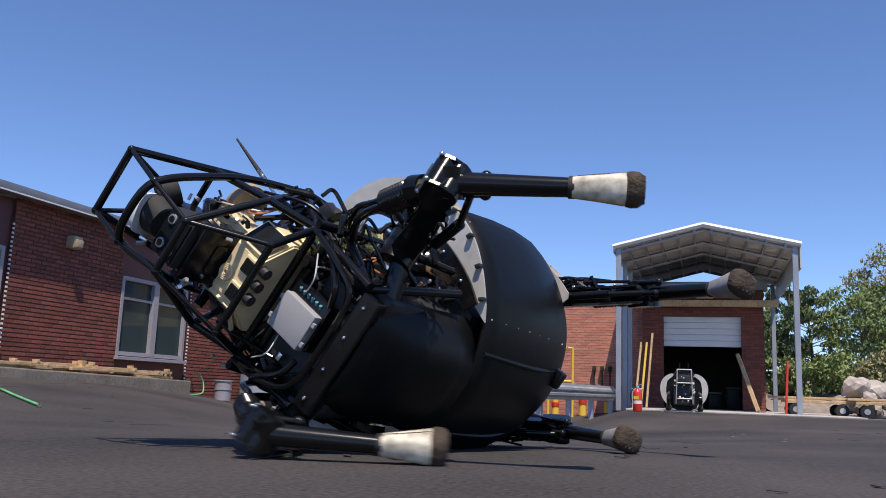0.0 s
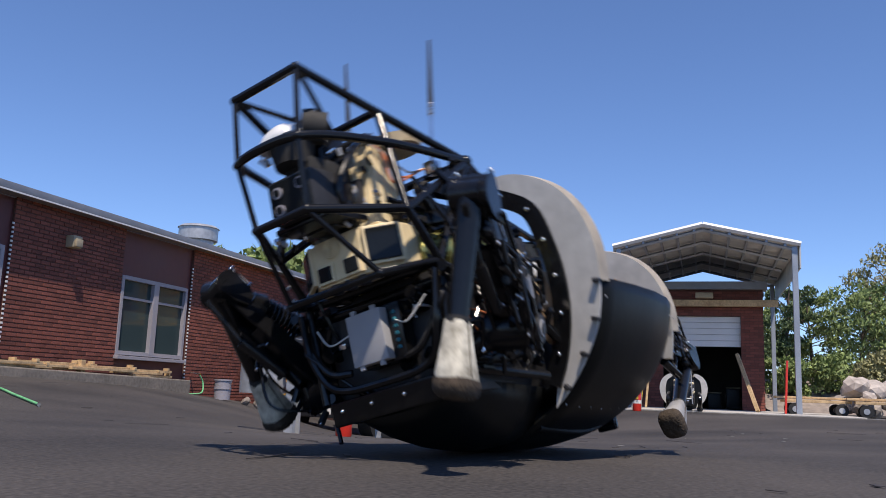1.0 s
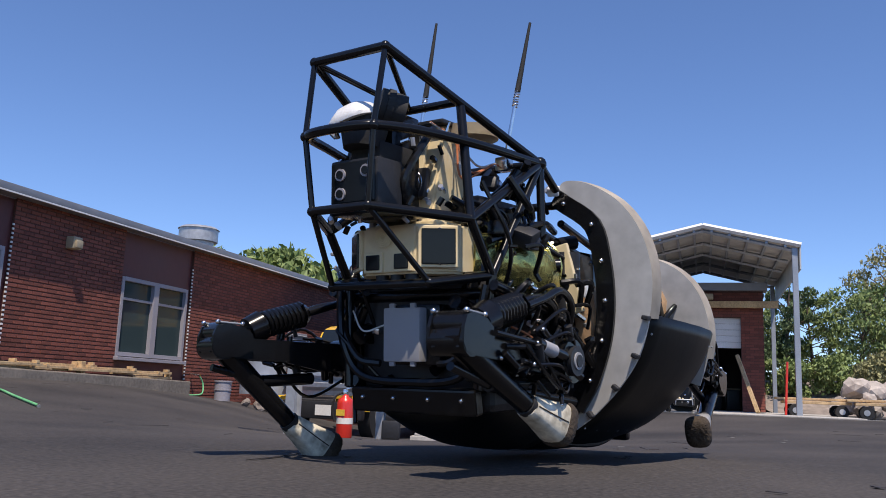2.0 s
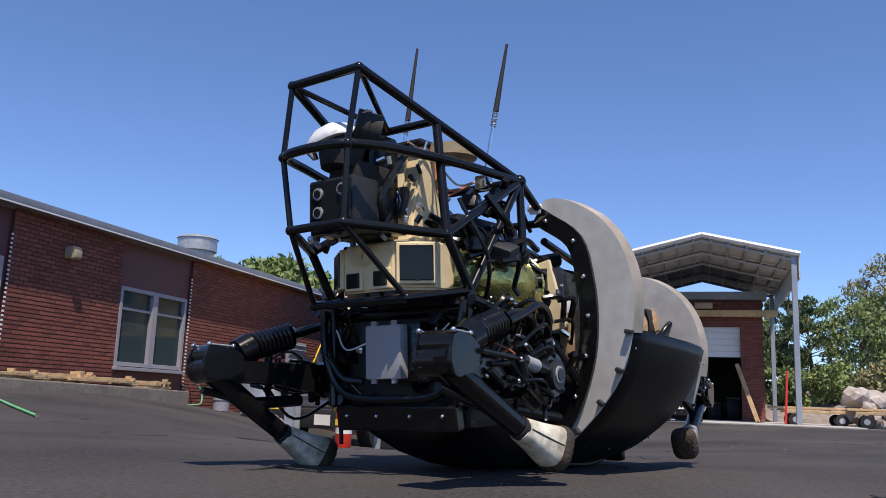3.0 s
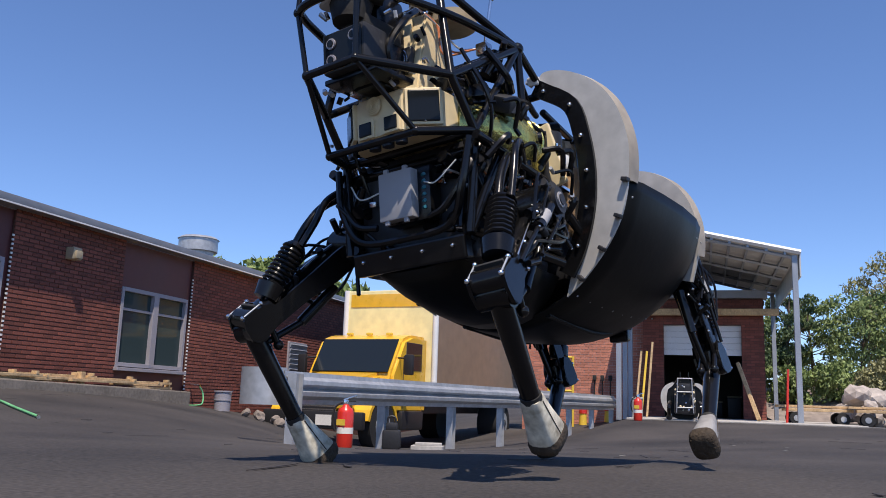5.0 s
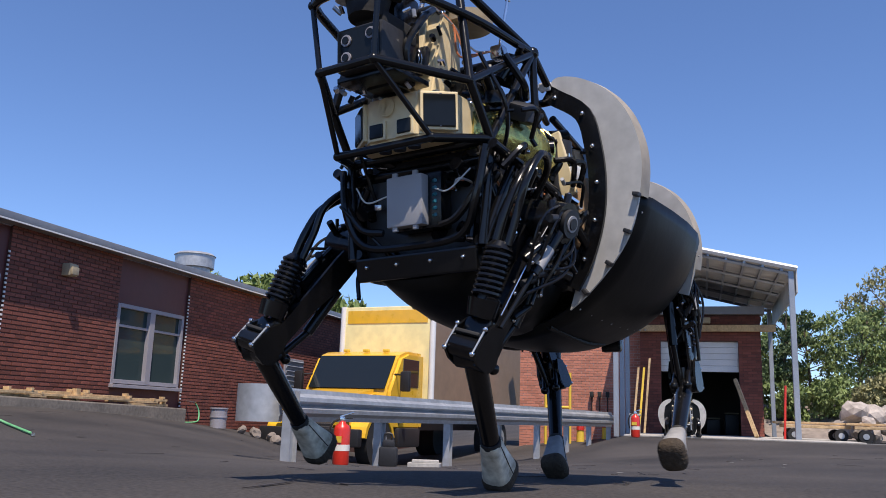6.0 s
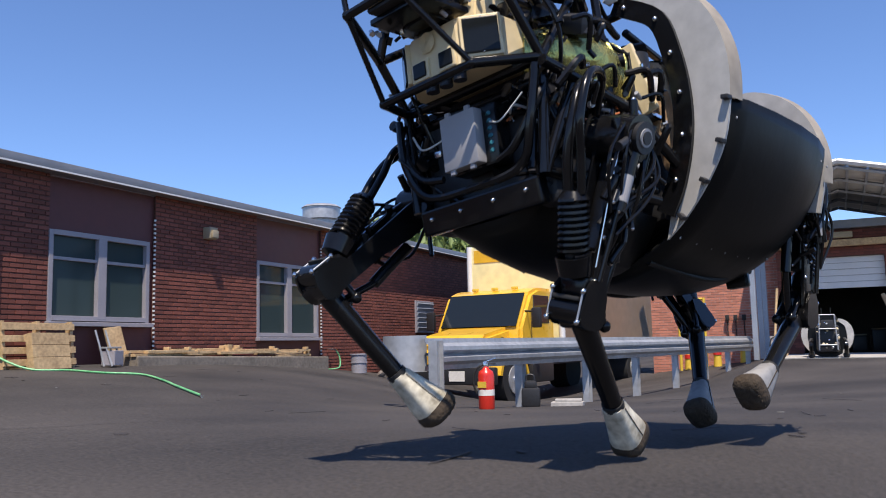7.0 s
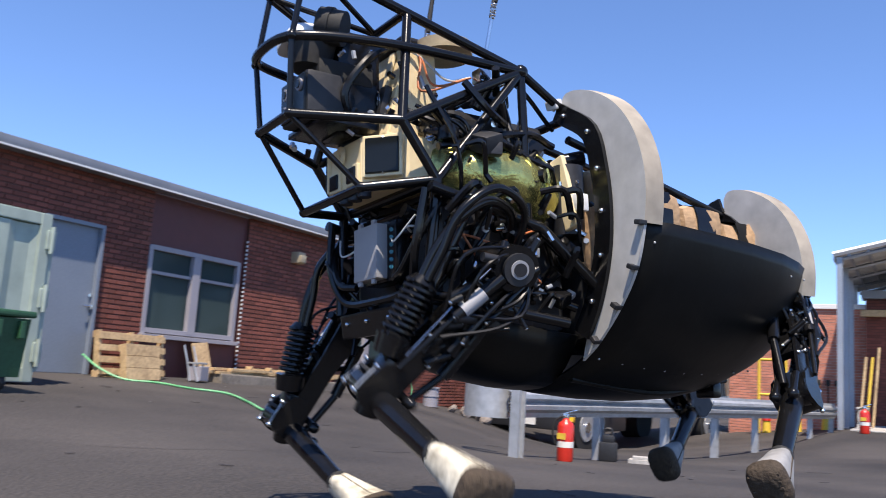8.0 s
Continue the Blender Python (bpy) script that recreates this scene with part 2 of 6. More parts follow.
def ground_marks():
    rng = random.Random(4)
    for k in range(7):
        x, y, a = rng.uniform(-7, 2), rng.uniform(2, 9), rng.uniform(0, 3.1)
        pts = [(x, y)]
        for _ in range(9):
            a += rng.uniform(-0.45, 0.45)
            pts.append((pts[-1][0] + 0.22 * math.cos(a), pts[-1][1] + 0.22 * math.sin(a)))
        bm = bmesh.new()
        for (x0, y0), (x1, y1) in zip(pts, pts[1:]):
            w = rng.uniform(0.002, 0.006)
            d = Vector((y0 - y1, x1 - x0)).normalized() * w
            q = [bm.verts.new((u, v, ground_height(u, v) + 0.004)) for u, v in ((x0 - d[0], y0 - d[1]), (x1 - d[0], y1 - d[1]), (x1 + d[0], y1 + d[1]), (x0 + d[0], y0 + d[1]))]
            bm.faces.new(q)
        finish("asphalt_crack", bm, PATCH, ground)
    for _ in range(130):
        x, y = rng.uniform(-9, 3.5), rng.uniform(1.2, 12)
        bm = bmesh.new()
        w, h, turn = rng.uniform(0.01, 0.06), rng.uniform(0.005, 0.02), rng.uniform(0, 3)
        if rng.random() < 0.25:
            w, h = rng.uniform(0.1, 0.25), rng.uniform(0.004, 0.009)
        pts = [(w * math.cos(a) * rng.uniform(0.6, 1.2), h * math.sin(a) * rng.uniform(0.6, 1.3)) for a in (i * 0.6283 for i in range(10))]
        prism(pts, 0.0025, bm, pose(0, 0, 0, 0, 0, math.degrees(turn)))
        pale = w < 0.03 and y > 3 and rng.random() < 0.5
        ob = finish("asphalt_mark", bm, LINE_PAINT if pale else PATCH)
        ob.location = (x, y, ground_height(x, y) + 0.004)
        ob.parent = ground


ground_marks()


# ---- long brick building ----
FACE = -9.73
EAVE = 2.83


def brick_rows(y0, y1, z0, z1, out, skip=None):
    """Centres of running-bond bricks on the plane x = FACE."""
    row = 0
    z = z0
    while z < z1:
        y = y0 - (0.1 if row % 2 else 0)
        while y < y1:
            a, b = max(y, y0), min(y + 0.194, y1)
            if b - a > 0.03:
                out.append(((a + b) / 2, z + 0.0285, b - a))
            y += 0.204
        z += 0.067
        row += 1


def brick_mesh(centres, x, mat, name, depth=0.012):
    v, f = [], []
    for y, z, w in centres:
        k = len(v)
        h = 0.0255
        for dx in (0, depth):
            e = 0.003 if dx else 0
            v += [(x + dx, y - w / 2 + e, z - h + e), (x + dx, y + w / 2 - e, z - h + e), (x + dx, y + w / 2 - e, z + h - e), (x + dx, y - w / 2 + e, z + h - e)]
        f += [(k + 4, k + 5, k + 6, k + 7), (k, k + 1, k + 5, k + 4), (k + 1, k + 2, k + 6, k + 5), (k + 2, k + 3, k + 7, k + 6), (k + 3, k, k + 4, k + 7)]
    me = bpy.data.meshes.new(name)
    me.from_pydata(v, [], f)
    me.materials.append(mat)
    return me


WINDOWS = [(3.45, 5.3), (7.95, 9.79), (12.46, 14.46)]
PIERS = [(-4.0, 3.45), (5.42, 6.30), (7.17, 7.95), (9.92, 12.46), (14.60, 30.0)]
building = thing("brick_building", "long low red brick building with maroon panels and grey roof edge", "building", kind="structure")


def long_building():
    wall = bmesh.new()
    for a, b in PIERS:
        box((0.3, b - a, EAVE + 1.3), (FACE - 0.15, (a + b) / 2, EAVE / 2 - 0.65), bm=wall)
    box((0.3, 0.87, EAVE - 2.15), (FACE - 0.15, 6.735, (EAVE + 2.15) / 2), bm=wall)
    box((0.3, 0.87, 1.24), (FACE - 0.15, 6.735, -0.38), bm=wall)
    part("wall", wall, MORTAR, building, smooth=False)
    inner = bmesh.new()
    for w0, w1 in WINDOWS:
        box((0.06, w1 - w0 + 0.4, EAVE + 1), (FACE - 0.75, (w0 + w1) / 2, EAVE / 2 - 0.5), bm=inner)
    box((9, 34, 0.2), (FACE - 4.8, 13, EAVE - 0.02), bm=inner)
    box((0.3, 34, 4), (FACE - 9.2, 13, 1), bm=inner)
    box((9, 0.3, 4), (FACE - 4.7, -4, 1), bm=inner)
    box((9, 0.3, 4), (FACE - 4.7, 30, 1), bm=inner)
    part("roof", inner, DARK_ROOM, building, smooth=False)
    fascia = box((0.34, 34.5, 0.125), (FACE + 0.1, 13, EAVE + 0.075), bevel=0.012)
    part("fascia", fascia, FASCIA, building, "grey metal roof edge")
    part("drip_edge", box((0.02, 34.5, 0.022), (FACE + 0.262, 13, EAVE + 0.014)), TRIM_WHITE, building, "thin white drip edge", smooth=False)
    for w0, w1 in WINDOWS:
        e = w1 + 0.13
        sill, HEAD = (0.63, 2.03) if w0 > 10 else (0.84, 2.09)
        part("upper_panel", box((0.22, e - w0, EAVE - HEAD), (FACE - 0.15, (w0 + e) / 2, (EAVE + HEAD) / 2), bevel=0.004), PANEL_RED, building, "plain maroon panel", smooth=False)
        part("lower_panel", box((0.22, e - w0, sill + 1.0), (FACE - 0.15, (w0 + e) / 2, (sill - 1.0) / 2), bevel=0.004), PANEL_RED, building, "plain maroon panel", smooth=False)
        part("side_panel", box((0.22, 0.13, HEAD - sill), (FACE - 0.15, e - 0.065, (sill + HEAD) / 2)), PANEL_RED, building, smooth=False)
        win = bmesh.new()
        f, mid = 0.07, (w0 + w1) / 2
        for y in (w0 + f / 2, w1 - f / 2):
            box((0.09, f, HEAD - sill), (FACE - 0.02, y, (HEAD + sill) / 2), bm=win, bevel=0.004)
        box((0.1, 0.15, HEAD - sill - 0.08), (FACE - 0.02, mid, (HEAD + sill) / 2), bm=win, bevel=0.004)
        for z in (sill + 0.05, HEAD - 0.03):
            box((0.094, w1 - w0 - 2 * f, f), (FACE - 0.02, mid, z), bm=win, bevel=0.004)
        for a, b in ((w0 + f, mid - 0.075), (mid + 0.075, w1 - f)):
            box((0.06, b - a, 0.045), (FACE - 0.03, (a + b) / 2, HEAD - 0.38), bm=win, bevel=0.004)
        window = part("window", win, FRAME_GREY, building, "two-light window with painted grey frame", smooth=False)
        part("window_sill", box((0.14, w1 - w0 + 0.06, 0.06), (FACE + 0.03, mid, sill - 0.03), bevel=0.006), FRAME_GREY, window, "painted sill", smooth=False)
        for a, b in ((w0 + f, mid - 0.075), (mid + 0.075, w1 - f)):
            for z0, z1 in ((sill + 0.08, HEAD - 0.4), (HEAD - 0.36, HEAD - 0.06)):
                part("pane", box((0.006, b - a, z1 - z0), (FACE - 0.05, (a + b) / 2, (z0 + z1) / 2)), GLASS, window, "dark reflecting pane", smooth=False)
    # piers end in a toothed edge with white mortar
    for y in (5.42, 9.92, 14.60):
        teeth = bmesh.new()
        z = 0.1
        while z < 2.5:
            box((0.02, 0.03, 0.03), (FACE + 0.006, y - 0.012, z), bm=teeth)
            z += 0.067
        part("mortar_edge", teeth, TRIM_WHITE, building, "white toothed mortar edge", smooth=False)
    door = part("door", box((0.06, 0.80, 1.9), (FACE - 0.02, 6.70, 1.2), bevel=0.006), DOOR_PAINT, building, "closed blue-grey steel door", smooth=False)
    fr = bmesh.new()
    for y in (6.28, 7.12):
        box((0.13, 0.05, 2.0), (FACE + 0.01, y, 1.17), bm=fr, bevel=0.004)
    box((0.13, 0.88, 0.05), (FACE + 0.012, 6.70, 2.17), bm=fr, bevel=0.004)
    part("door_frame", fr, DOOR_PAINT, door, smooth=False)
    hd = rod((FACE + 0.01, 7.06, 1.12), (FACE + 0.08, 7.06, 1.12), 0.018)
    rod((FACE + 0.07, 7.06, 1.12), (FACE + 0.07, 6.95, 1.12), 0.012, bm=hd)
    rod((FACE + 0.01, 7.06, 1.26), (FACE + 0.03, 7.06, 1.26), 0.025, bm=hd)
    part("handle", hd, CHROME, door, "bright metal lever handle")


long_building()

wall_lamp = thing("wall_lamp", "beige box lamp fixed high on the brick wall", "lamp", pose(FACE, 11.1, 2.37))
part("housing", box((0.16, 0.2, 0.2), (0.09, 0, 0), bevel=0.02), FIXTURE, wall_lamp)
part("lens", box((0.05, 0.15, 0.13), (0.185, 0, -0.02), bevel=0.015), FIXTURE, wall_lamp, "beige lens cover")
part("back_plate", box((0.03, 0.12, 0.12), (0.012, 0, 0), bevel=0.004), FIXTURE, wall_lamp)

louvre = thing("wall_louvre", "small grey louvred panel in the brick wall", "louvre", pose(FACE, 19.3, 1.15))
part("frame", box((0.05, 1.0, 0.8), (0.03, 0, 0), bevel=0.01), FRAME_GREY, louvre, smooth=False)
for k in range(6):
    part("slat", box((0.04, 0.9, 0.09), (0.06, 0, -0.3 + 0.12 * k), rot=(0, 30, 0)), STEEL_POST, louvre, smooth=False)

vent = thing("roof_vent", "round galvanised roof exhaust fan on the flat roof", "vent", pose(-11.8, 17.8, EAVE + 0.3))
part("curb", rod((0, 0, -0.25), (0, 0, 0.5), 0.38, seg=28), GALVANISED, vent)
part("drum", rod((0, 0, 0.5), (0, 0, 0.8), 0.47, seg=32), GALVANISED, vent, "ribbed metal drum")
part("cap", rod((0, 0, 0.8), (0, 0, 0.86), 0.5, 0.42, seg=32), GALVANISED, vent)


# ---- things along the brick wall ----
def on_ground(x, y, dz=0.0):
    return ground_height(x, y) + dz


curb = thing("timber_curb", "low concrete curb with weathered timbers lying on it", "curb", pose(-9.25, 11.4, on_ground(-9.25, 11.4)), kind="structure")
part("kerb", box((0.35, 4.9, 0.4), (0, 0, -0.06), rot=(-1.2, 0, 0), bevel=0.02), KERB, curb, smooth=False)


def timbers():
    rng = random.Random(8)
    for i in range(14):
        y = rng.uniform(9.3, 13.2)
        n = rng.uniform(0.6, 1.9)
        ob = thing("timber", "weathered sawn timber lying on the curb", "timber", pose(-9.25 + rng.uniform(-0.12, 0.12), y, on_ground(-9.25, 11.4, 0.165) - 0.021 * (y - 11.4) + 0.042 * (i % 3), 0, 0, rng.uniform(-4, 4)), group="timbers on the curb")
        part("board", box((0.09, n, 0.04), bevel=0.004), PLYWOOD, ob, smooth=False)
        part("end_block", box((0.1, 0.05, 0.045), (0, n / 2 - 0.1, 0.043), bevel=0.004), PLYWOOD, ob, smooth=False)
    ob = thing("timber_stub", "short upright timber block standing on the curb", "timber", pose(-9.25, 11.1, 0.4))
    part("block", box((0.09, 0.1, 0.2), bevel=0.006), PLYWOOD, ob, smooth=False)
    part("knot", box((0.092, 0.05, 0.02), (0, 0, 0.05)), PLYWOOD, ob, smooth=False)


timbers()


def pallet(name, label, m, w, h, boards, gap):
    ob = thing(name, label, "pallet", m, group="pallets against the wall")
    for i in range(boards):
        z = h * (i + 0.5) / boards
        part("deck_board", box((0.018, w, h / boards * gap), (0.06, 0, z), bevel=0.003), PLYWOOD, ob, smooth=False)
    for y in (-w / 2 + 0.03, 0, w / 2 - 0.03):
        part("stringer", box((0.09, 0.045, h), (0, y, h / 2), bevel=0.003), PLYWOOD, ob, smooth=False)
    for z in (0.05, h - 0.05):
        part("bottom_board", box((0.018, w, 0.09), (-0.055, 0, z), bevel=0.003), PLYWOOD, ob, smooth=False)
    return ob


pallet("wooden_pallet", "weathered wooden pallet leaning on the brick wall", pose(-9.36, 7.55, on_ground(-9.3, 7.5), 0, -7, 0), 1.08, 0.60, 4, 0.55)
pallet("wooden_crate_side", "close-boarded wooden panel leaning against a pallet", pose(-9.1, 7.5, on_ground(-9.0, 7.5), 0, -9, 3), 0.58, 0.46, 3, 0.97)
sheet = thing("plywood_sheet", "pale plywood offcut leaning on the wall", "plywood", pose(-9.45, 8.98, on_ground(-9.4, 8.9), 0, -14, 0))
part("sheet", box((0.02, 0.32, 0.56), (0, 0, 0.28), rot=(6, 0, 0), bevel=0.003), PLYWOOD, sheet, smooth=False)
part("cleat", box((0.03, 0.3, 0.06), (-0.025, 0, 0.1), rot=(6, 0, 0), bevel=0.003), PLYWOOD, sheet, smooth=False)


def trolley():
    ob = thing("folding_step", "small folded grey metal step stool by the wall", "step stool", pose(-9.15, 8.5, on_ground(-9.15, 8.5), 0, 0, 15))
    for y in (-0.12, 0.12):
        part("leg", tube([(0, y, 0.01), (-0.06, y, 0.25), (-0.14, y, 0.5)], 0.014), GALVANISED, ob)
        part("rear_leg", tube([(0.12, y, 0.01), (0.03, y, 0.26)], 0.014, bend=False), GALVANISED, ob)
    part("tread", box((0.16, 0.26, 0.025), (0.03, 0, 0.26), bevel=0.006), GALVANISED, ob)
    part("box", box((0.2, 0.22, 0.2), (0.05, 0, 0.12), bevel=0.01), FRAME_GREY, ob, smooth=False)


trolley()


def green_hose():
    pts = [(-9.01, 7.17), (-8.69, 7.42), (-8.1, 7.41), (-7.67, 7.58), (-6.9, 7.12), (-6.3, 6.68), (-5.5, 6.12)]
    ob = thing("garden_hose", "bright green garden hose lying across the asphalt", "hose")
    part("hose", tube([(-9.6, 6.98, 0.5), (-9.3, 7.02, 0.34)] + [(x, y, on_ground(x, y, 0.016)) for x, y in pts], 0.013, seg=8), HOSE_GREEN, ob)
    part("coupling", rod((-5.5, 6.12, on_ground(-5.5, 6.12, 0.016)), (-5.44, 6.06, on_ground(-5.44, 6.06, 0.018)), 0.016), CHROME, ob, "bright metal coupling")
    ob = thing("hose_tail", "end of a green hose hanging from the wall", "hose", pose(-9.5, 14.75, on_ground(-9.5, 14.7)))
    part("hose", tube([(0.1, -0.6, 0.02), (0.1, -0.2, 0.02), (0.08, 0.05, 0.06), (0.03, 0.12, 0.25), (0.0, 0.02, 0.4)], 0.014), HOSE_GREEN, ob)
    part("tap", rod((-0.2, 0.02, 0.42), (0.02, 0.02, 0.4), 0.02), CHROME, ob, "wall tap")


green_hose()

pail = thing("grey_drum", "grey plastic drum beside the wall", "drum", pose(-8.82, 14.55, on_ground(-8.82, 14.55)))
part("body", rod((0, 0, 0), (0, 0, 0.36), 0.15, 0.16, seg=24), FRAME_GREY, pail)
part("rim", rod((0, 0, 0.36), (0, 0, 0.385), 0.175, seg=24), FRAME_GREY, pail)
part("band", rod((0, 0, 0.2), (0, 0, 0.22), 0.168, seg=24), FRAME_GREY, pail)


def rubble(name, label, spots, mat, seed, group):
    rng = random.Random(seed)
    for x, y, z, r in spots:
        bm = bmesh.new()
        bmesh.ops.create_icosphere(bm, subdivisions=2, radius=r)
        s = Vector((rng.random() * 9, rng.random() * 9, 0))
        for v in bm.verts:
            v.co *= 1 + 0.45 * noise.noise(v.co / r * 1.1 + s)
            v.co.z *= 0.75
        ob = finish(name, bm, mat)
        ob.matrix_basis = pose(x, y, z, rng.uniform(0, 40), rng.uniform(0, 40), rng.uniform(0, 360))
        tagged(ob, label, "rock", group)


rubble("stone", "pale broken stone on the ground by the wall", [(-8.5 + 0.25 * i, 14.9 + 0.12 * (i % 3), on_ground(-8.5 + 0.25 * i, 14.9, 0.07), 0.1 + 0.03 * (i % 2)) for i in range(4)], ROCK_DARK, 3, "stones by the wall")


def container():
    m = pose(-8.95, 3.7, on_ground(-8.6, 4.4))
    ob = thing("shipping_container", "pale green corrugated steel container end", "container", m)
    x0, y1, h = 0.85, 1.5, 1.72
    body = bmesh.new()
    prof = []
    for i in range(13):
        y = -1.6 + 3.06 * i / 12
        prof += [(y, 0.0 if i % 2 else 0.035), (y + 0.16, 0.0 if i % 2 else 0.035)]
    prism([(-1.6, -0.6)] + [(1.46, -0.6)] + [(a, d) for a, d in prof[::-1]], h - 0.25, body, Matrix(((0, 1, 0, x0 - 0.06), (1, 0, 0, 0), (0, 0, 1, 0.12), (0, 0, 0, 1))))
    part("corrugated_side", body, CONTAINER_PAINT, ob, smooth=False)
    for y in (-1.6, y1):
        part("corner_post", box((0.16, 0.12, h), (x0 - 0.08, y, h / 2), bevel=0.01), CONTAINER_PAINT, ob, smooth=False)
    part("top_rail", box((0.14, 3.1, 0.12), (x0 - 0.08, -0.05, h - 0.06), bevel=0.01), CONTAINER_PAINT, ob, smooth=False)
    part("bottom_rail", box((0.14, 3.1, 0.14), (x0 - 0.08, -0.05, 0.07), bevel=0.01), CONTAINER_PAINT, ob, smooth=False)
    for z in (1.45, 0.85, 0.3):
        part("hinge", box((0.05, 0.1, 0.2), (x0, y1 + 0.06, z), bevel=0.01), CONTAINER_PAINT, ob, "hinge lug", smooth=False)
        part("hinge_pin", rod((x0 + 0.03, y1 + 0.06, z - 0.14), (x0 + 0.03, y1 + 0.06, z + 0.14), 0.022), CONTAINER_PAINT, ob)


container()


def dumpster():
    ob = thing("green_dumpster", "dark green steel waste bin with ribbed lid", "dumpster", pose(-7.75, 3.83, on_ground(-7.75, 3.9)))
    body = bmesh.new()
    prism([(-0.55, 0.12), (0.42, 0.12), (0.5, 0.64), (-0.55, 0.64)], 1.5, body, Matrix(((1, 0, 0, 0), (0, 0, 1, -0.75), (0, 1, 0, 0), (0, 0, 0, 1))))
    part("bin", body, DUMPSTER_GREEN, ob, smooth=False)
    part("lid", box((1.12, 1.56, 0.06), (-0.02, 0, 0.68), bevel=0.02), DUMPSTER_GREEN, ob, smooth=False)
    for i in range(7):
        part("rib", box((0.05, 0.05, 0.16), (0.51, -0.66 + 0.22 * i, 0.54), bevel=0.01), DUMPSTER_GREEN, ob, smooth=False)
    for y in (-0.6, 0.6):
        for x in (-0.4, 0.35):
            part("caster", rod((x, y - 0.03, 0.075), (x, y + 0.03, 0.075), 0.075), RUBBER, ob)


dumpster()


# ---- guardrail, fire extinguishers, can ----
RAIL = [(-3.76, 7.25), (-3.68, 8.2), (-3.53, 9.45), (-3.26, 11.35), (-2.95, 13.0), (-2.67, 14.8), (-2.4, 16.4), (-2.17, 17.9), (-1.9, 19.2)]


def rail_height(y):
    return 0.315


def guardrail():
    ob = thing("guardrail", "galvanised corrugated steel guardrail with a rounded end on steel posts", "guardrail")
    path = [Vector((x, y, rail_height(y))) for x, y in RAIL]
    pts = smooth_path(path, 5)
    prof = [(-0.155, 0.0), (-0.11, 0.01), (-0.075, 0.07), (-0.035, 0.075), (0.0, 0.01), (0.035, 0.075), (0.075, 0.07), (0.11, 0.01), (0.155, 0.0)]
    bm = bmesh.new()
    rings = []
    for i, q in enumerate(pts):
        d = pts[min(i + 1, len(pts) - 1)] - pts[max(i - 1, 0)]
        side = Vector((d.y, -d.x, 0)).normalized()
        ring = [bm.verts.new(q + side * o + Vector((0, 0, h))) for h, o in prof] + [bm.verts.new(q + side * (o - 0.006) + Vector((0, 0, h))) for h, o in prof[::-1]]
        rings.append(ring)
    for a, b in zip(rings, rings[1:]):
        for k in range(len(a)):
            bm.faces.new((a[k], a[(k + 1) % len(a)], b[(k + 1) % len(a)], b[k]))
    part("rail", bm, GALVANISED, ob)
    # rounded terminal
    end = bmesh.new()
    c = Vector((-4.03, 7.40, 0.325))
    rings = []
    for k in range(15):
        a = radians(80 + k * 19)
        o = Vector((0.25 * math.cos(a), 0.2 * math.sin(a), 0))
        rings.append([end.verts.new(c + o * s + Vector((0, 0, h))) for h, s in ((-0.175, 1), (0.175, 1), (0.175, 0.97), (-0.175, 0.97))])
    for a, b in zip(rings, rings[1:]):
        for k in range(4):
            end.faces.new((a[k], a[(k + 1) % 4], b[(k + 1) % 4], b[k]))
    part("rounded_end", end, GALVANISED, ob, "flared rounded end piece")
    for x, y in [(-3.64, 7.25), (-3.594, 9.45), (-3.32, 11.35), (-3.011, 13.0), (-2.732, 14.8), (-2.467, 16.4), (-2.231, 17.9), (-1.964, 19.2)]:
        g = on_ground(x, y)
        top = rail_height(y) + 0.13
        bm = box((0.012, 0.14, top - g + 0.3), (x, y, (top + g - 0.3) / 2))
        for s in (-0.07, 0.07):
            box((0.09, 0.01, top - g + 0.3), (x, y + s, (top + g - 0.3) / 2), bm=bm)
        part("post", bm, GALVANISED, ob, smooth=False)


guardrail()


def extinguisher(m, label, s=1.0):
    ob = thing("fire_extinguisher", label, "fire extinguisher", m, group="fire extinguishers")
    prof = [(0.0, 0.075), (0.02, 0.082), (0.34, 0.082), (0.38, 0.07), (0.405, 0.035), (0.43, 0.028)]
    bm = bmesh.new()
    rings = [[bm.verts.new((r * s * math.cos(a), r * s * math.sin(a), z * s)) for a in (k * math.pi / 12 for k in range(24))] for z, r in prof]
    for a, b in zip(rings, rings[1:]):
        for k in range(24):
            bm.faces.new((a[k], a[(k + 1) % 24], b[(k + 1) % 24], b[k]))
    bm.faces.new(rings[0][::-1])
    bm.faces.new(rings[-1])
    part("cylinder", bm, RED_PAINT, ob)
    part("label_band", rod((0, 0, 0.14 * s), (0, 0, 0.2 * s), 0.0835 * s, seg=24), LABEL_PAPER, ob, "pale printed band")
    part("yellow_label", box((0.02 * s, 0.09 * s, 0.06 * s), (-0.04 * s, -0.066 * s, 0.25 * s), rot=(0, 0, 60)), LABEL_YELLOW, ob, "yellow label", smooth=False)
    part("valve", box((0.05 * s, 0.05 * s, 0.05 * s), (0, 0, 0.445 * s), bevel=0.006), CHROME, ob)
    part("lever", box((0.14 * s, 0.025 * s, 0.015 * s), (0.04 * s, 0, 0.49 * s), rot=(0, -18, 0), bevel=0.004), CHROME, ob)
    part("grip", box((0.12 * s, 0.025 * s, 0.012 * s), (0.04 * s, 0, 0.455 * s), bevel=0.004), DARK_PLASTIC, ob)
    part("nozzle_hose", tube([(-0.02 * s, 0, 0.45 * s), (-0.1 * s, 0, 0.4 * s), (-0.13 * s, 0.01, 0.28 * s), (-0.1 * s, 0.02, 0.16 * s)], 0.011 * s), RUBBER, ob)


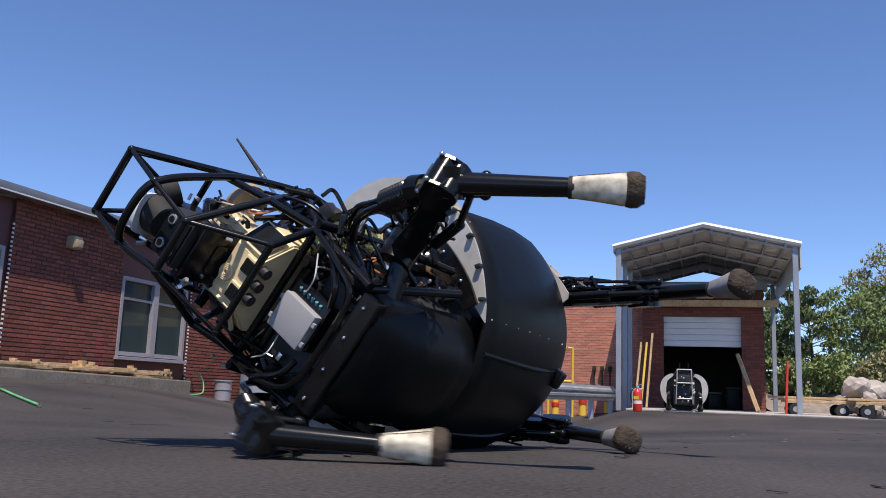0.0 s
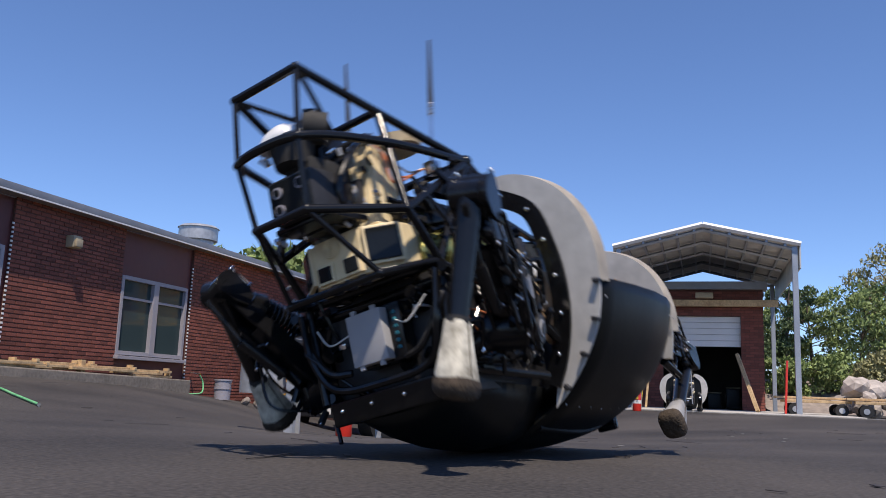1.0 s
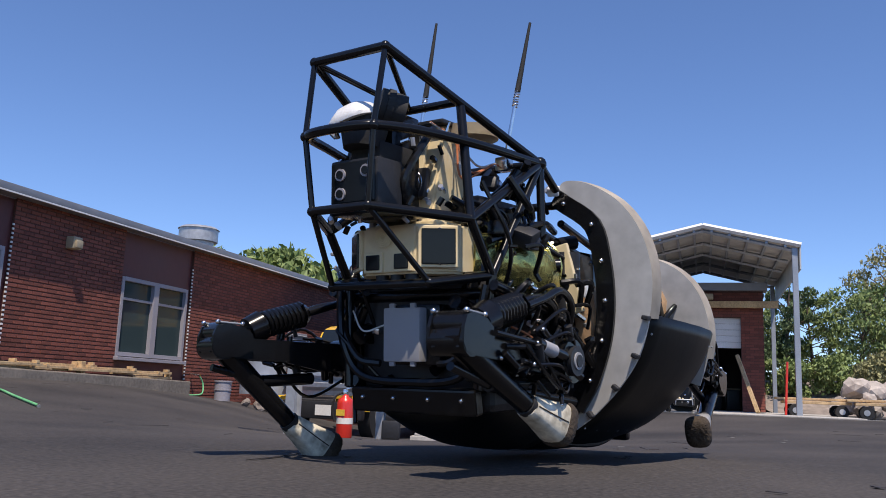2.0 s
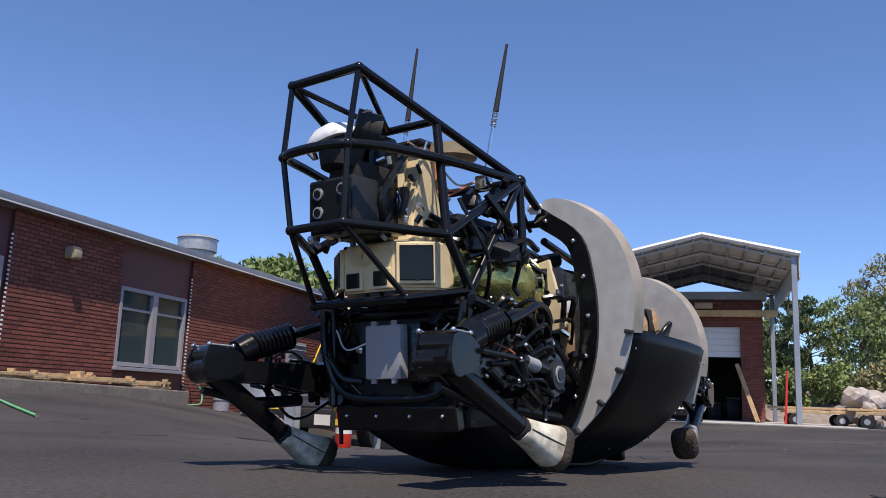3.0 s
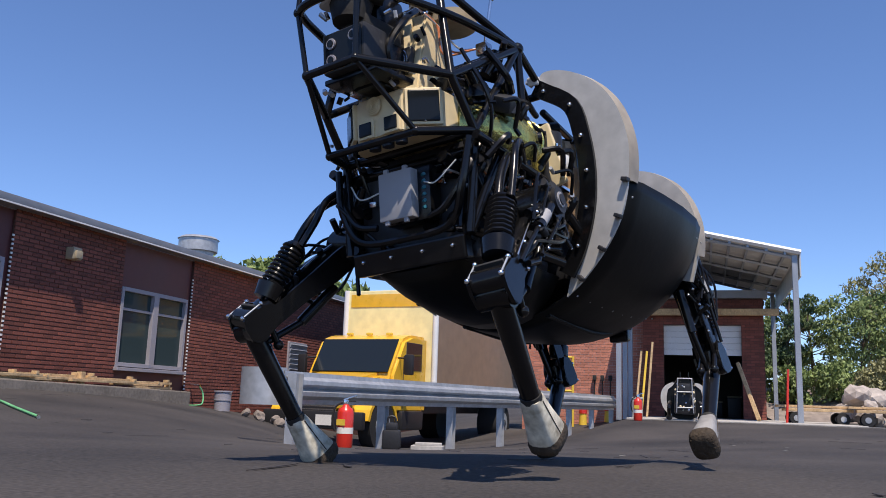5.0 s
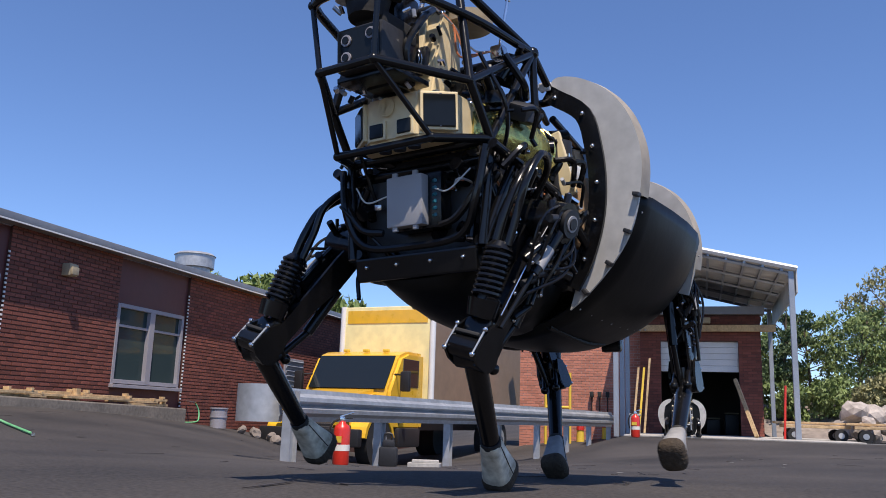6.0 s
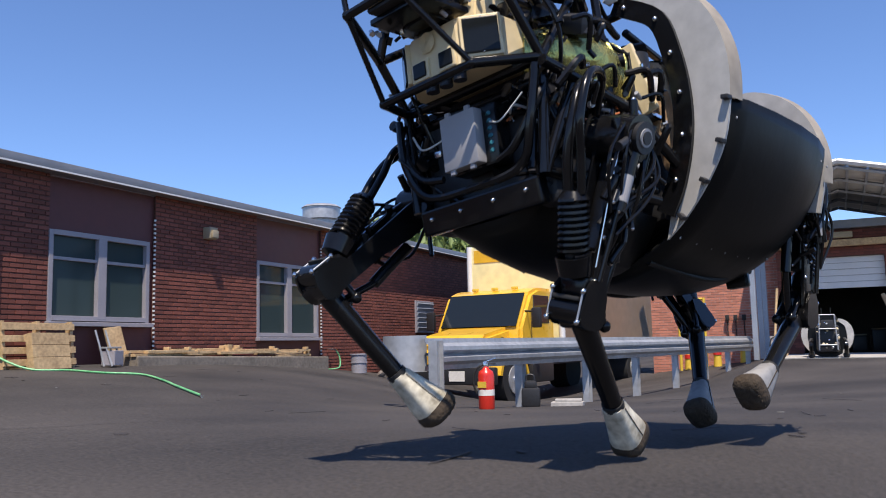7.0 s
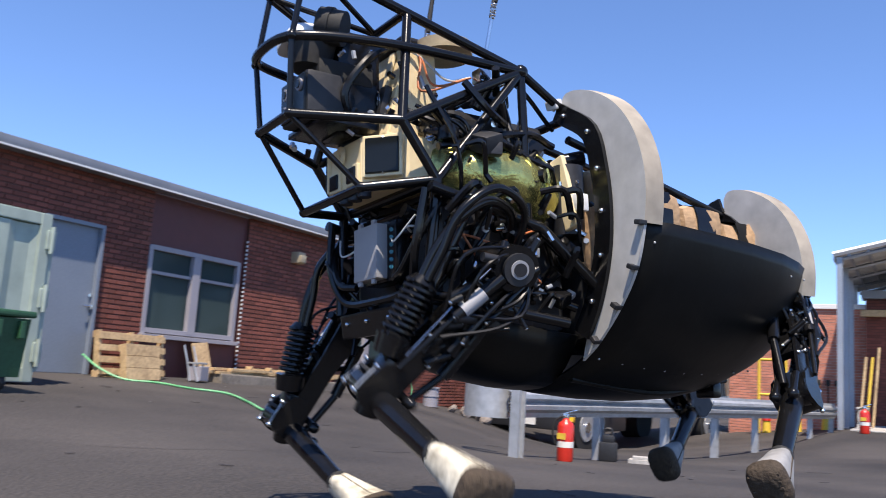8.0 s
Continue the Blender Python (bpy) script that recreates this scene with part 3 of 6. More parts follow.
extinguisher(pose(-3.42, 7.95, on_ground(-3.42, 7.95), 0, 0, 20), "red fire extinguisher standing by the guardrail")
extinguisher(pose(-1.2, 16.6, on_ground(-1.2, 16.6), 0, 0, 20), "red fire extinguisher standing by the garage apron")

can = thing("fuel_can", "dark grey plastic can beside a guardrail post", "can", pose(-3.42, 9.3, on_ground(-3.42, 9.3), 0, 0, 15))
part("body", box((0.21, 0.13, 0.22), (0, 0, 0.11), bevel=0.03), DARK_PLASTIC, can)
part("shoulder", box((0.14, 0.1, 0.1), (0, 0, 0.25), bevel=0.03), DARK_PLASTIC, can)
part("handle", tube([(-0.05, 0, 0.28), (-0.04, 0, 0.36), (0.03, 0, 0.36), (0.05, 0, 0.28)], 0.012), DARK_PLASTIC, can)
block = thing("concrete_block", "loose concrete paving block on the asphalt", "block", pose(-3.0, 9.35, on_ground(-3.0, 9.35), 0, 0, 10))
part("slab", box((0.36, 0.2, 0.05), (0, 0, 0.025), bevel=0.006), CONCRETE, block, smooth=False)
part("upper_slab", box((0.3, 0.16, 0.03), (0.01, 0, 0.066), rot=(0, 0, 6), bevel=0.006), CONCRETE, block, smooth=False)


# ---- yellow box truck ----
def truck():
    ob = thing("box_truck", "yellow medium-duty box truck with a pale yellow cargo box", "truck", pose(-7.2, 16.6, -0.80, 0, 0, -98))
    # x forward, y to its left, z up
    box_m = bmesh.new()
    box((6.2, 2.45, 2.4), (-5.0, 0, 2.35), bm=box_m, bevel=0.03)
    part("cargo_box", box_m, BOX_SIDE, ob, "tan-sided cargo box with shade painted into the tan", smooth=False)
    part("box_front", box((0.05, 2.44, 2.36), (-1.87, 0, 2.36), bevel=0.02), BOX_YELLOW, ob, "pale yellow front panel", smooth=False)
    for y in (-1.18, 1.18):
        part("corner_post", rod((-1.86, y, 1.15), (-1.86, y, 3.55), 0.07), TRIM_WHITE, ob)
    part("stripe", box((0.012, 2.1, 0.3), (-1.838, 0, 3.3)), TRUCK_YELLOW, ob, "deeper yellow stripe", smooth=False)
    for y in (-1.245, 1.245):
        part("lower_rail", box((6.1, 0.03, 0.12), (-5.0, y, 1.22)), GALVANISED, ob, smooth=False)
    cab = bmesh.new()
    prism([(-1.75, 0.75), (-0.15, 0.75), (-0.15, 1.55), (-0.62, 2.3), (-1.0, 2.42), (-1.75, 2.42)], 2.1, cab, Matrix(((1, 0, 0, 0), (0, 0, 1, -1.05), (0, 1, 0, 0), (0, 0, 0, 1))))
    bmesh.ops.bevel(cab, geom=cab.edges[:], offset=0.07, segments=2, affect="EDGES")
    cabin = part("cab", cab, TRUCK_YELLOW, ob, "glossy yellow cab")
    part("windscreen", box((0.03, 1.86, 0.84), (-0.37, 0, 1.94), rot=(0, -32, 0), bevel=0.01), CAR_GLASS, cabin, "sloping windscreen", smooth=False)
    for s in (-1, 1):
        part("side_window", box((0.75, 0.03, 0.6), (-1.1, s * 1.045, 1.95), bevel=0.01), CAR_GLASS, cabin, smooth=False)
        part("mirror", box((0.1, 0.2, 0.42), (-0.35, s * 1.32, 1.75), bevel=0.03), DARK_PLASTIC, cabin)
        part("mirror_arm", rod((-0.45, s * 1.0, 1.9), (-0.37, s * 1.26, 1.88), 0.018), DARK_PLASTIC, cabin)
        part("door_seam", box((0.02, 0.012, 1.1), (-0.62, s * 1.052, 1.4)), DARK_PLASTIC, cabin, smooth=False)
    hood = bmesh.new()
    prism([(-0.2, 0.8), (1.0, 0.75), (1.05, 1.15), (0.85, 1.4), (-0.2, 1.58)], 1.55, hood, Matrix(((1, 0, 0, 0), (0, 0, 1, -0.775), (0, 1, 0, 0), (0, 0, 0, 1))))
    bmesh.ops.bevel(hood, geom=hood.edges[:], offset=0.08, segments=2, affect="EDGES")
    bonnet = part("hood", hood, TRUCK_YELLOW, ob, "sloping yellow hood")
    part("grille", box((0.04, 0.95, 0.42), (1.04, 0, 0.98), bevel=0.02), CHROME, bonnet, "bright grille", smooth=False)
    for k in range(5):
        part("grille_slot", box((0.02, 0.88, 0.04), (1.066, 0, 0.83 + 0.075 * k)), DARK_PLASTIC, bonnet, smooth=False)
    for s in (-1, 1):
        part("hood_vent", box((0.34, 0.02, 0.12), (0.3, s * 0.78, 1.28), rot=(0, 6, 0), bevel=0.02), DARK_PLASTIC, bonnet, smooth=False)
        fender = bmesh.new()
        for k in range(8):
            a0, a1 = radians(10 + 20 * k), radians(30 + 20 * k)
            prism([(0.36 + 0.62 * math.cos(a0), 0.5 + 0.62 * math.sin(a0)), (0.36 + 0.62 * math.cos(a1), 0.5 + 0.62 * math.sin(a1)), (0.36 + 0.54 * math.cos(a1), 0.5 + 0.54 * math.sin(a1)), (0.36 + 0.54 * math.cos(a0), 0.5 + 0.54 * math.sin(a0))], 0.42, fender, Matrix(((1, 0, 0, 0), (0, 0, 1, s * 0.95 - 0.21), (0, 1, 0, 0), (0, 0, 0, 1))))
        part("fender", fender, TRUCK_YELLOW, ob, smooth=False)
        part("headlight", box((0.06, 0.3, 0.2), (1.0, s * 0.72, 1.0), bevel=0.03), CHROME, ob, "clear headlight")
        for x, w in ((0.36, 0.28), (-6.3, 0.55)):
            wheel = part("wheel", rod((x, s * 1.15 - s * w, 0.5), (x, s * 1.15, 0.5), 0.5, seg=28), RUBBER, ob, "black tyre")
            part("rim", rod((x, s * 1.10, 0.5), (x, s * 1.17, 0.5), 0.28, seg=20), GALVANISED, wheel, "grey steel rim")
            part("hub", rod((x, s * 1.15, 0.5), (x, s * 1.2, 0.5), 0.1, seg=14), CHROME, wheel)
        part("frame_rail", box((8.0, 0.1, 0.24), (-3.6, s * 0.45, 0.85)), DARK_PLASTIC, ob, smooth=False)
        part("step_tank", box((1.0, 0.35, 0.4), (-1.0, s * 0.95, 0.6), bevel=0.05), DARK_PLASTIC, ob)
    part("bumper", box((0.16, 2.3, 0.34), (1.12, 0, 0.6), bevel=0.04), DARK_PLASTIC, ob, "black steel bumper")
    part("plate", box((0.012, 0.36, 0.2), (1.207, 0.3, 0.6)), LABEL_PAPER, ob, "pale number plate with plain bars", smooth=False)
    for k in range(3):
        part("roof_marker", box((0.08, 0.14, 0.06), (-0.95, -0.5 + 0.5 * k, 2.44), bevel=0.015), LABEL_YELLOW, ob)


truck()


# ---- garage and canopy ----
def brick_block(name, label, x0, x1, y, z0, z1, mat, mortar, openings=(), thick=0.3, group=""):
    """A wall that faces -y, in bricks, with openings cut through it."""
    ob = thing(name, label, "wall", kind="structure")
    xs = sorted({x0, x1, *[o[0] for o in openings], *[o[1] for o in openings]})
    zs = sorted({z0, z1, *[o[2] for o in openings], *[o[3] for o in openings]})
    bm = bmesh.new()
    for a, b in zip(xs, xs[1:]):
        for c, d in zip(zs, zs[1:]):
            if not any(o[0] <= a and b <= o[1] and o[2] <= c and d <= o[3] for o in openings):
                box((b - a, thick, d - c), ((a + b) / 2, y + thick / 2, (c + d) / 2), bm=bm)
    part("core", bm, mortar, ob, smooth=False)
    v, f = [], []
    row, z = 0, z0 + 0.005
    while z < z1 - 0.05:
        x = x0 - (0.1 if row % 2 else 0)
        while x < x1:
            a, b = max(x, x0), min(x + 0.194, x1)
            for o in openings:
                if z + 0.057 > o[2] and z < o[3]:
                    if o[0] - 0.001 <= a and b <= o[1] + 0.001:
                        b = a
                    elif a < o[0] < b:
                        b = o[0]
                    elif a < o[1] < b:
                        a = o[1]
            if b - a > 0.03:
                k = len(v)
                for dy in (0, -0.012):
                    v += [(a, y + dy, z), (b, y + dy, z), (b, y + dy, z + 0.057), (a, y + dy, z + 0.057)]
                f += [(k + 4, k + 5, k + 6, k + 7), (k, k + 1, k + 5, k + 4), (k + 1, k + 2, k + 6, k + 5), (k + 2, k + 3, k + 7, k + 6), (k + 3, k, k + 4, k + 7)]
            x += 0.204
        z += 0.067
        row += 1
    me = bpy.data.meshes.new("bricks")
    me.from_pydata(v, [], f)
    me.materials.append(mat)
    bricks = new("bricks", me)
    bricks.parent = ob
    tagged(bricks, "courses of brick", kind="stuff")
    return ob


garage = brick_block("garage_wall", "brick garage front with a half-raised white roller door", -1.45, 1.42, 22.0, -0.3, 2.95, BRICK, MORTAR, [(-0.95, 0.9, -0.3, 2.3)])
side_wall = brick_block("side_wall", "orange brick wall beyond the guardrail, sunlight painted into its colour", -4.6, -1.46, 22.4, -1.2, 2.75, BRICK_LIT, MORTAR_PALE)
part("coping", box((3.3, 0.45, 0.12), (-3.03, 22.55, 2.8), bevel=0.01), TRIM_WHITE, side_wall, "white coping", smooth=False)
part("roof_edge", box((3.05, 0.5, 0.2), (-0.01, 22.1, 3.05), bevel=0.01), FASCIA, garage, "dark roof edge", smooth=False)
part("beam", box((3.3, 0.14, 0.16), (0.1, 21.8, 2.6), bevel=0.01), PLYWOOD, garage, "wooden beam above the opening", smooth=False)
part("flood_light", box((0.42, 0.16, 0.14), (0.05, 21.7, 2.78), bevel=0.02), FIXTURE, garage, "pale floodlight")
for k in range(5):
    part("roller_panel", box((1.85, 0.05, 0.145), (-0.025, 22.15, 1.63 + 0.15 * k), bevel=0.012), TRIM_WHITE, garage, "white roller door section", smooth=False)
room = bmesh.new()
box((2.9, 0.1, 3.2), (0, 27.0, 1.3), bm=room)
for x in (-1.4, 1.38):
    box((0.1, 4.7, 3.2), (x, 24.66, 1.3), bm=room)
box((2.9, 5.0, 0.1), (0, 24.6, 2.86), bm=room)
part("interior", room, DARK_ROOM, garage, "garage interior, its shade painted in as a dark colour", smooth=False)
for k in range(4):
    sh = thing("storage_box", "dark box stored inside the garage", "box", pose(-0.7 + 0.5 * k, 25.5, 0.02), group="boxes in the garage")
    part("crate", box((0.36, 0.4, 0.4 + 0.15 * (k % 2)), (0, 0, 0.2 + 0.07 * (k % 2)), bevel=0.02), DARK_PLASTIC, sh)
    part("lid", box((0.38, 0.42, 0.04), (0, 0, 0.44 + 0.15 * (k % 2)), bevel=0.01), FIXTURE, sh)

apron = thing("concrete_apron", "pale concrete apron before the garage", "pavement", kind="structure")
part("slab", box((4.4, 5.2, 0.24), (0.7, 20.2, -0.09), bevel=0.012), CONCRETE, apron, smooth=False)
part("edge_line", box((9.0, 0.12, 0.012), (3.2, 17.5, 0.012)), LINE_PAINT, apron, "worn white edge line", smooth=False)


def canopy():
    ob = thing("steel_canopy", "open steel canopy with a low gabled sheet roof and white edge", "canopy", kind="structure")
    y0, y1, xl, xr, xm, ze, zp = 18.67, 25.0, -1.75, 1.85, 0.03, 3.5, 3.93
    for s, xe in ((-1, xl), (1, xr)):
        sheet_bm = bmesh.new()
        n = 28
        rows = []
        for i in range(n + 1):
            y = y0 + (y1 - y0) * i / n
            d = 0.012 if i % 2 else 0.0
            rows.append([sheet_bm.verts.new((x, y, z + d)) for x, z in ((xm, zp), (xe + s * 0.1, ze - 0.02))] + [sheet_bm.verts.new((x, y, z + d + 0.02)) for x, z in ((xe + s * 0.1, ze - 0.02), (xm, zp))])
        for a, b in zip(rows, rows[1:]):
            for k in range(4):
                sheet_bm.faces.new((a[k], a[(k + 1) % 4], b[(k + 1) % 4], b[k]))
        sheet_bm.faces.new(rows[0])
        sheet_bm.faces.new(rows[-1][::-1])
        part("roof_sheet", sheet_bm, CANOPY_SHEET, ob, "ribbed sheet roof", smooth=False)
        for y in (y0 - 0.02, y1):
            part("gable_trim", rod((xm, y, zp + 0.03), (xe + s * 0.12, y, ze + 0.005), 0.055, seg=4), TRIM_WHITE, ob, "white gable trim", smooth=False)
        part("eave_skirt", box((0.03, y1 - y0, 0.5 if s > 0 else 0.12), (xe + s * 0.1, (y0 + y1) / 2, ze - (0.25 if s > 0 else 0.06)), bevel=0.004), CANOPY_SHEET, ob, "sheet skirt below the eave", smooth=False)
        for k in range(5):
            x, z = xm + (xe - xm) * (k + 0.5) / 5, zp + (ze - zp) * (k + 0.5) / 5
            part("purlin", box((0.05, y1 - y0, 0.06), (x, (y0 + y1) / 2, z - 0.05)), STEEL_POST, ob, smooth=False)
        for k in range(5):
            y = y0 + 0.08 + (y1 - y0 - 0.2) * k / 4
            part("rafter", rod((xm, y, zp - 0.07), (xe, y, ze - 0.09), 0.04, seg=4), STEEL_POST, ob, smooth=False)
            if s > 0 and k not in (0, 4):
                continue
            if s < 0 and k > 3:
                continue
            part("post", box((0.11, 0.11, ze), (xe, y, ze / 2 - 0.04), bevel=0.01), STEEL_POST, ob, "blue-grey steel post", smooth=False)
    part("brace_board", box((0.04, 0.12, 1.1), (1.62, 18.8, 0.55), rot=(0, 3, 0), bevel=0.004), RED_PAINT, ob, "red and white striped board", smooth=False)
    part("timber_prop", rod((1.1, 19.4, 0.05), (0.75, 20.6, 1.3), 0.05, seg=4), PLYWOOD, ob, smooth=False)
    for k, (x, c) in enumerate(((-1.3, LABEL_YELLOW), (-1.18, PLYWOOD), (-1.42, PLYWOOD))):
        part("leaning_plank", rod((x, 18.9, 0.05), (x + 0.12, 19.1, 1.45 + 0.2 * (k % 2)), 0.03, seg=4), c, ob, smooth=False)


canopy()
bl = thing("bollard", "short pale concrete block by the canopy posts", "block", pose(-1.32, 18.2, 0.0))
part("base", box((0.2, 0.2, 0.42), (0, 0, 0.19), bevel=0.02), CONCRETE, bl, smooth=False)
part("cap", box((0.22, 0.22, 0.05), (0, 0, 0.42), bevel=0.015), CONCRETE, bl, smooth=False)


def drums():
    for k, (x, y) in enumerate([(-2.9, 21.6), (-2.3, 21.8), (-3.6, 21.7)]):
        ob = thing("safety_cone_stand", "orange and yellow barrier piece beside the brick wall", "barrier", pose(x, y, on_ground(x, y)), group="barriers by the wall")
        part("body", rod((0, 0, 0), (0, 0, 0.5), 0.1, 0.075, seg=16), LABEL_YELLOW, ob)
        part("band", rod((0, 0, 0.28), (0, 0, 0.38), 0.1, 0.095, seg=16), RED_PAINT, ob)
    ob = thing("yellow_frame", "tall yellow steel frame in front of the brick wall", "frame", pose(-3.4, 21.2, on_ground(-3.4, 21.2)))
    for x in (-0.3, 0.3):
        part("upright", rod((x, 0, 0), (x, 0, 1.75), 0.035), LABEL_YELLOW, ob)
    for z in (0.9, 1.72):
        part("crossbar", rod((-0.3, 0, z), (0.3, 0, z), 0.03), LABEL_YELLOW, ob)
    meters = thing("gas_meters", "row of small pipe meters on the brick wall", "meters", pose(-2.4, 22.3, 0.95))
    for k in range(4):
        part("meter", box((0.09, 0.12, 0.14), (-0.3 + 0.2 * k, 0, 0), bevel=0.02), RUBBER, meters)
        part("pipe", rod((-0.3 + 0.2 * k, 0, 0), (-0.3 + 0.2 * k, 0.02, -0.5), 0.015), RUBBER, meters)


drums()


# ---- rocks, carts and trees beyond ----
rng0 = random.Random(11)
rubble("boulder", "pale blasted boulder in a heap beside the yard", [(2.9 + rng0.uniform(0, 2.6), 20.0 + rng0.uniform(-0.4, 1.2), 0.12 + rng0.uniform(0, 0.55), rng0.uniform(0.16, 0.34)) for _ in range(34)], ROCK, 5, "boulder heap")


def cart(x, y, turn):
    ob = thing("flat_cart", "low flat cart loaded with timber", "cart", pose(x, y, on_ground(x, y), 0, 0, turn), group="flat carts")
    part("deck", box((1.3, 0.6, 0.06), (0, 0, 0.3), bevel=0.01), PLYWOOD, ob, smooth=False)
    part("load", box((1.6, 0.4, 0.05), (0, 0, 0.37), bevel=0.01), PLYWOOD, ob, smooth=False)
    for sx in (-0.45, 0.45):
        for sy in (-0.28, 0.28):
            wheel = part("wheel", rod((sx, sy - 0.04, 0.13), (sx, sy + 0.04, 0.13), 0.13, seg=18), RUBBER, ob)
            part("hub", rod((sx, sy - 0.05, 0.13), (sx, sy + 0.05, 0.13), 0.06, seg=12), GALVANISED, wheel)


cart(2.25, 19.6, 4)
cart(3.6, 19.2, -6)


def ledge():
    bm = bmesh.new()
    n = 26
    grid = []
    for i in range(n):
        for j in range(12):
            x, s = 0.6 + 24 * i / (n - 1), j / 11
            z = 2.1 * s ** 0.7 * min(1, 0.5 + i / 12)
            y = 25.5 + 5.5 * s + 0.9 * noise.noise(Vector((x * 0.7, s * 3, 0)))
            grid.append(bm.verts.new((x, y, z - 0.2 + 0.5 * noise.noise(Vector((x * 0.9, s * 5, 4))))))
    for i in range(n - 1):
        for j in range(11):
            bm.faces.new((grid[i * 12 + j], grid[(i + 1) * 12 + j], grid[(i + 1) * 12 + j + 1], grid[i * 12 + j + 1]))
    ob = finish("rock_ledge", bm, ROCK_DARK)
    tagged(ob, "brown rock ledge below the trees", "rock", kind="structure")


ledge()


def tree(x, y, z, h, spread, mat, seed, label, leaf=0.16, clumps=26, per=70, low=0.25):
    rng = random.Random(seed)
    ob = thing("tree", label, "tree", pose(x, y, z))
    limbs = bmesh.new()
    lean = Vector((rng.uniform(-0.08, 0.08) * h, rng.uniform(-0.08, 0.08) * h, h * 0.9))
    rod((0, 0, -0.3), lean * 0.5, h * 0.022, h * 0.014, bm=limbs)
    rod(lean * 0.5, lean, h * 0.014, h * 0.004, bm=limbs)
    crown = bmesh.new()
    for k in range(clumps):
        s = low + (1 - low) * (k + rng.random()) / clumps
        reach = spread * (0.35 + 0.65 * math.sin(math.pi * min(1, 0.18 + 0.8 * (1 - s)))) * rng.uniform(0.3, 1.0)
        a = rng.uniform(0, 6.283)
        tip = lean * s * 0.97 + Vector((reach * math.cos(a), reach * math.sin(a), rng.uniform(-0.2, 0.3) * spread * 0.4))
        rod(lean * s * 0.8, tip, h * 0.006, h * 0.002, seg=5, bm=limbs)
        r = spread * rng.uniform(0.22, 0.4)
        clump(rng, tip, (r, r, r * 0.75), per, leaf, crown)
    part("trunk", limbs, BARK, ob)
    part("crown", crown, mat, ob, smooth=False)


TREES = [(2.5, 29.5, 3.6, 0.9, LEAF_B), (3.5, 30.5, 3.2, 1.1, LEAF_A), (4.7, 29.5, 3.5, 1.2, LEAF_A), (5.7, 30.5, 4.6, 1.4, LEAF_C), (6.9, 29.5, 6.2, 1.7, LEAF_C), (8.8, 31, 7.0, 2.0, LEAF_A),
         (6.4, 34, 4.6, 1.6, LEAF_B), (9.0, 34.5, 6.8, 2.0, LEAF_B), (3.6, 27.6, 1.5, 0.8, LEAF_A), (5.2, 27.4, 1.6, 0.9, LEAF_C), (7.2, 27.2, 1.9, 1.1, LEAF_C), (12, 30, 7, 2.4, LEAF_A), (1.9, 31.5, 3.0, 0.9, LEAF_A), (1.5, 29.0, 1.6, 0.9, LEAF_B), (2.4, 27.5, 1.3, 0.7, LEAF_A)]
for i, (x, y, h, s, m) in enumerate(TREES):
    tree(x, y, 0.9 if y > 28 else 0.3, h, s, m, 20 + i, "leafy green deciduous tree above the rock ledge" if m is not LEAF_C else "tree with thin dry yellowish leaves above the rock ledge", leaf=0.065, per=130, clumps=30)
for i, (x, y, h) in enumerate([(-23.2, 38.5, 8.3), (-21.4, 39.3, 8.7), (-19.8, 40.2, 8.0), (-18.3, 41.0, 7.0), (-16.5, 42.0, 6.2)]):
    tree(x, y, -0.5, h, 2.6, LEAF_A, 60 + i, "broad tree crown showing over the flat roof", leaf=0.28, clumps=30, low=0.45)


# ---- bricks of the long wall ----
def long_wall_bricks():
    centres = []
    for a, b in PIERS:
        brick_rows(a, b, -0.35, EAVE - 0.01, centres)
    brick_rows(6.30, 7.17, 2.19, EAVE - 0.01, centres)
    rest, near = [], []
    for c in centres:
        (near if len(near) < 300 and 10.4 < c[0] < 12.3 and 0.4 < c[1] < 2.2 and abs(c[2] - 0.194) < 0.001 else rest).append(c)
    joined = new("bricks", brick_mesh(rest, FACE, BRICK, "bricks"))
    joined.parent = building
    tagged(joined, "running-bond red brick courses", kind="stuff")
    one = brick_mesh([(0, 0, 0.194)], 0, BRICK, "brick")
    for y, z, _ in near:
        b = new("brick", one)
        b.location, b.parent = (FACE, y, z), building


# ---- the four-legged robot: x forward, y to its left, z up, origin at the centre of the front hoop ----
L1 = 0.54
L2 = 0.60
BLACK = material("black_frame_paint", (0.0065, 0.0065, 0.007), 0.2, shine=0.36, vary=0.3, grain=30, bump=0.04)
HULL = material("black_hull_skin", (0.006, 0.0065, 0.0065), 0.42, shine=0.22, vary=0.25, grain=25, stain=3, bump=0.06)
PLATE = material("bare_grey_plate", (0.50, 0.485, 0.45), 0.5, metal=0.1, vary=0.18, grain=18, stain=4, bump=0.05)
RIM = material("stained_plate_rim", (0.36, 0.315, 0.25), 0.55, vary=0.3, grain=14, stain=5, bump=0.05)
TAN = material("tan_painted_housing", (0.74, 0.61, 0.37), 0.45, vary=0.15, grain=16, stain=5, bump=0.05)
FOIL = material("gold_green_foil", (0.48, 0.45, 0.15), 0.25, metal=0.85, vary=0.35, grain=28, stain=8, bump=0.6)
SOCK = material("worn_cream_foot_sock", (0.42, 0.36, 0.25), 0.65, vary=0.45, grain=30, stain=9, tint=(0.66, 0.62, 0.50))
# Rear socks: greyer copy of SOCK with the body's shade in its colour.
SOCK_SHADED = material("shade_grey_foot_sock", (0.27, 0.265, 0.26), 0.6, vary=0.35, grain=22, stain=9)
SOLE = material("brown_black_rubber_sole", (0.05, 0.035, 0.022), 0.85, vary=0.5, grain=60, stain=10, bump=0.8)
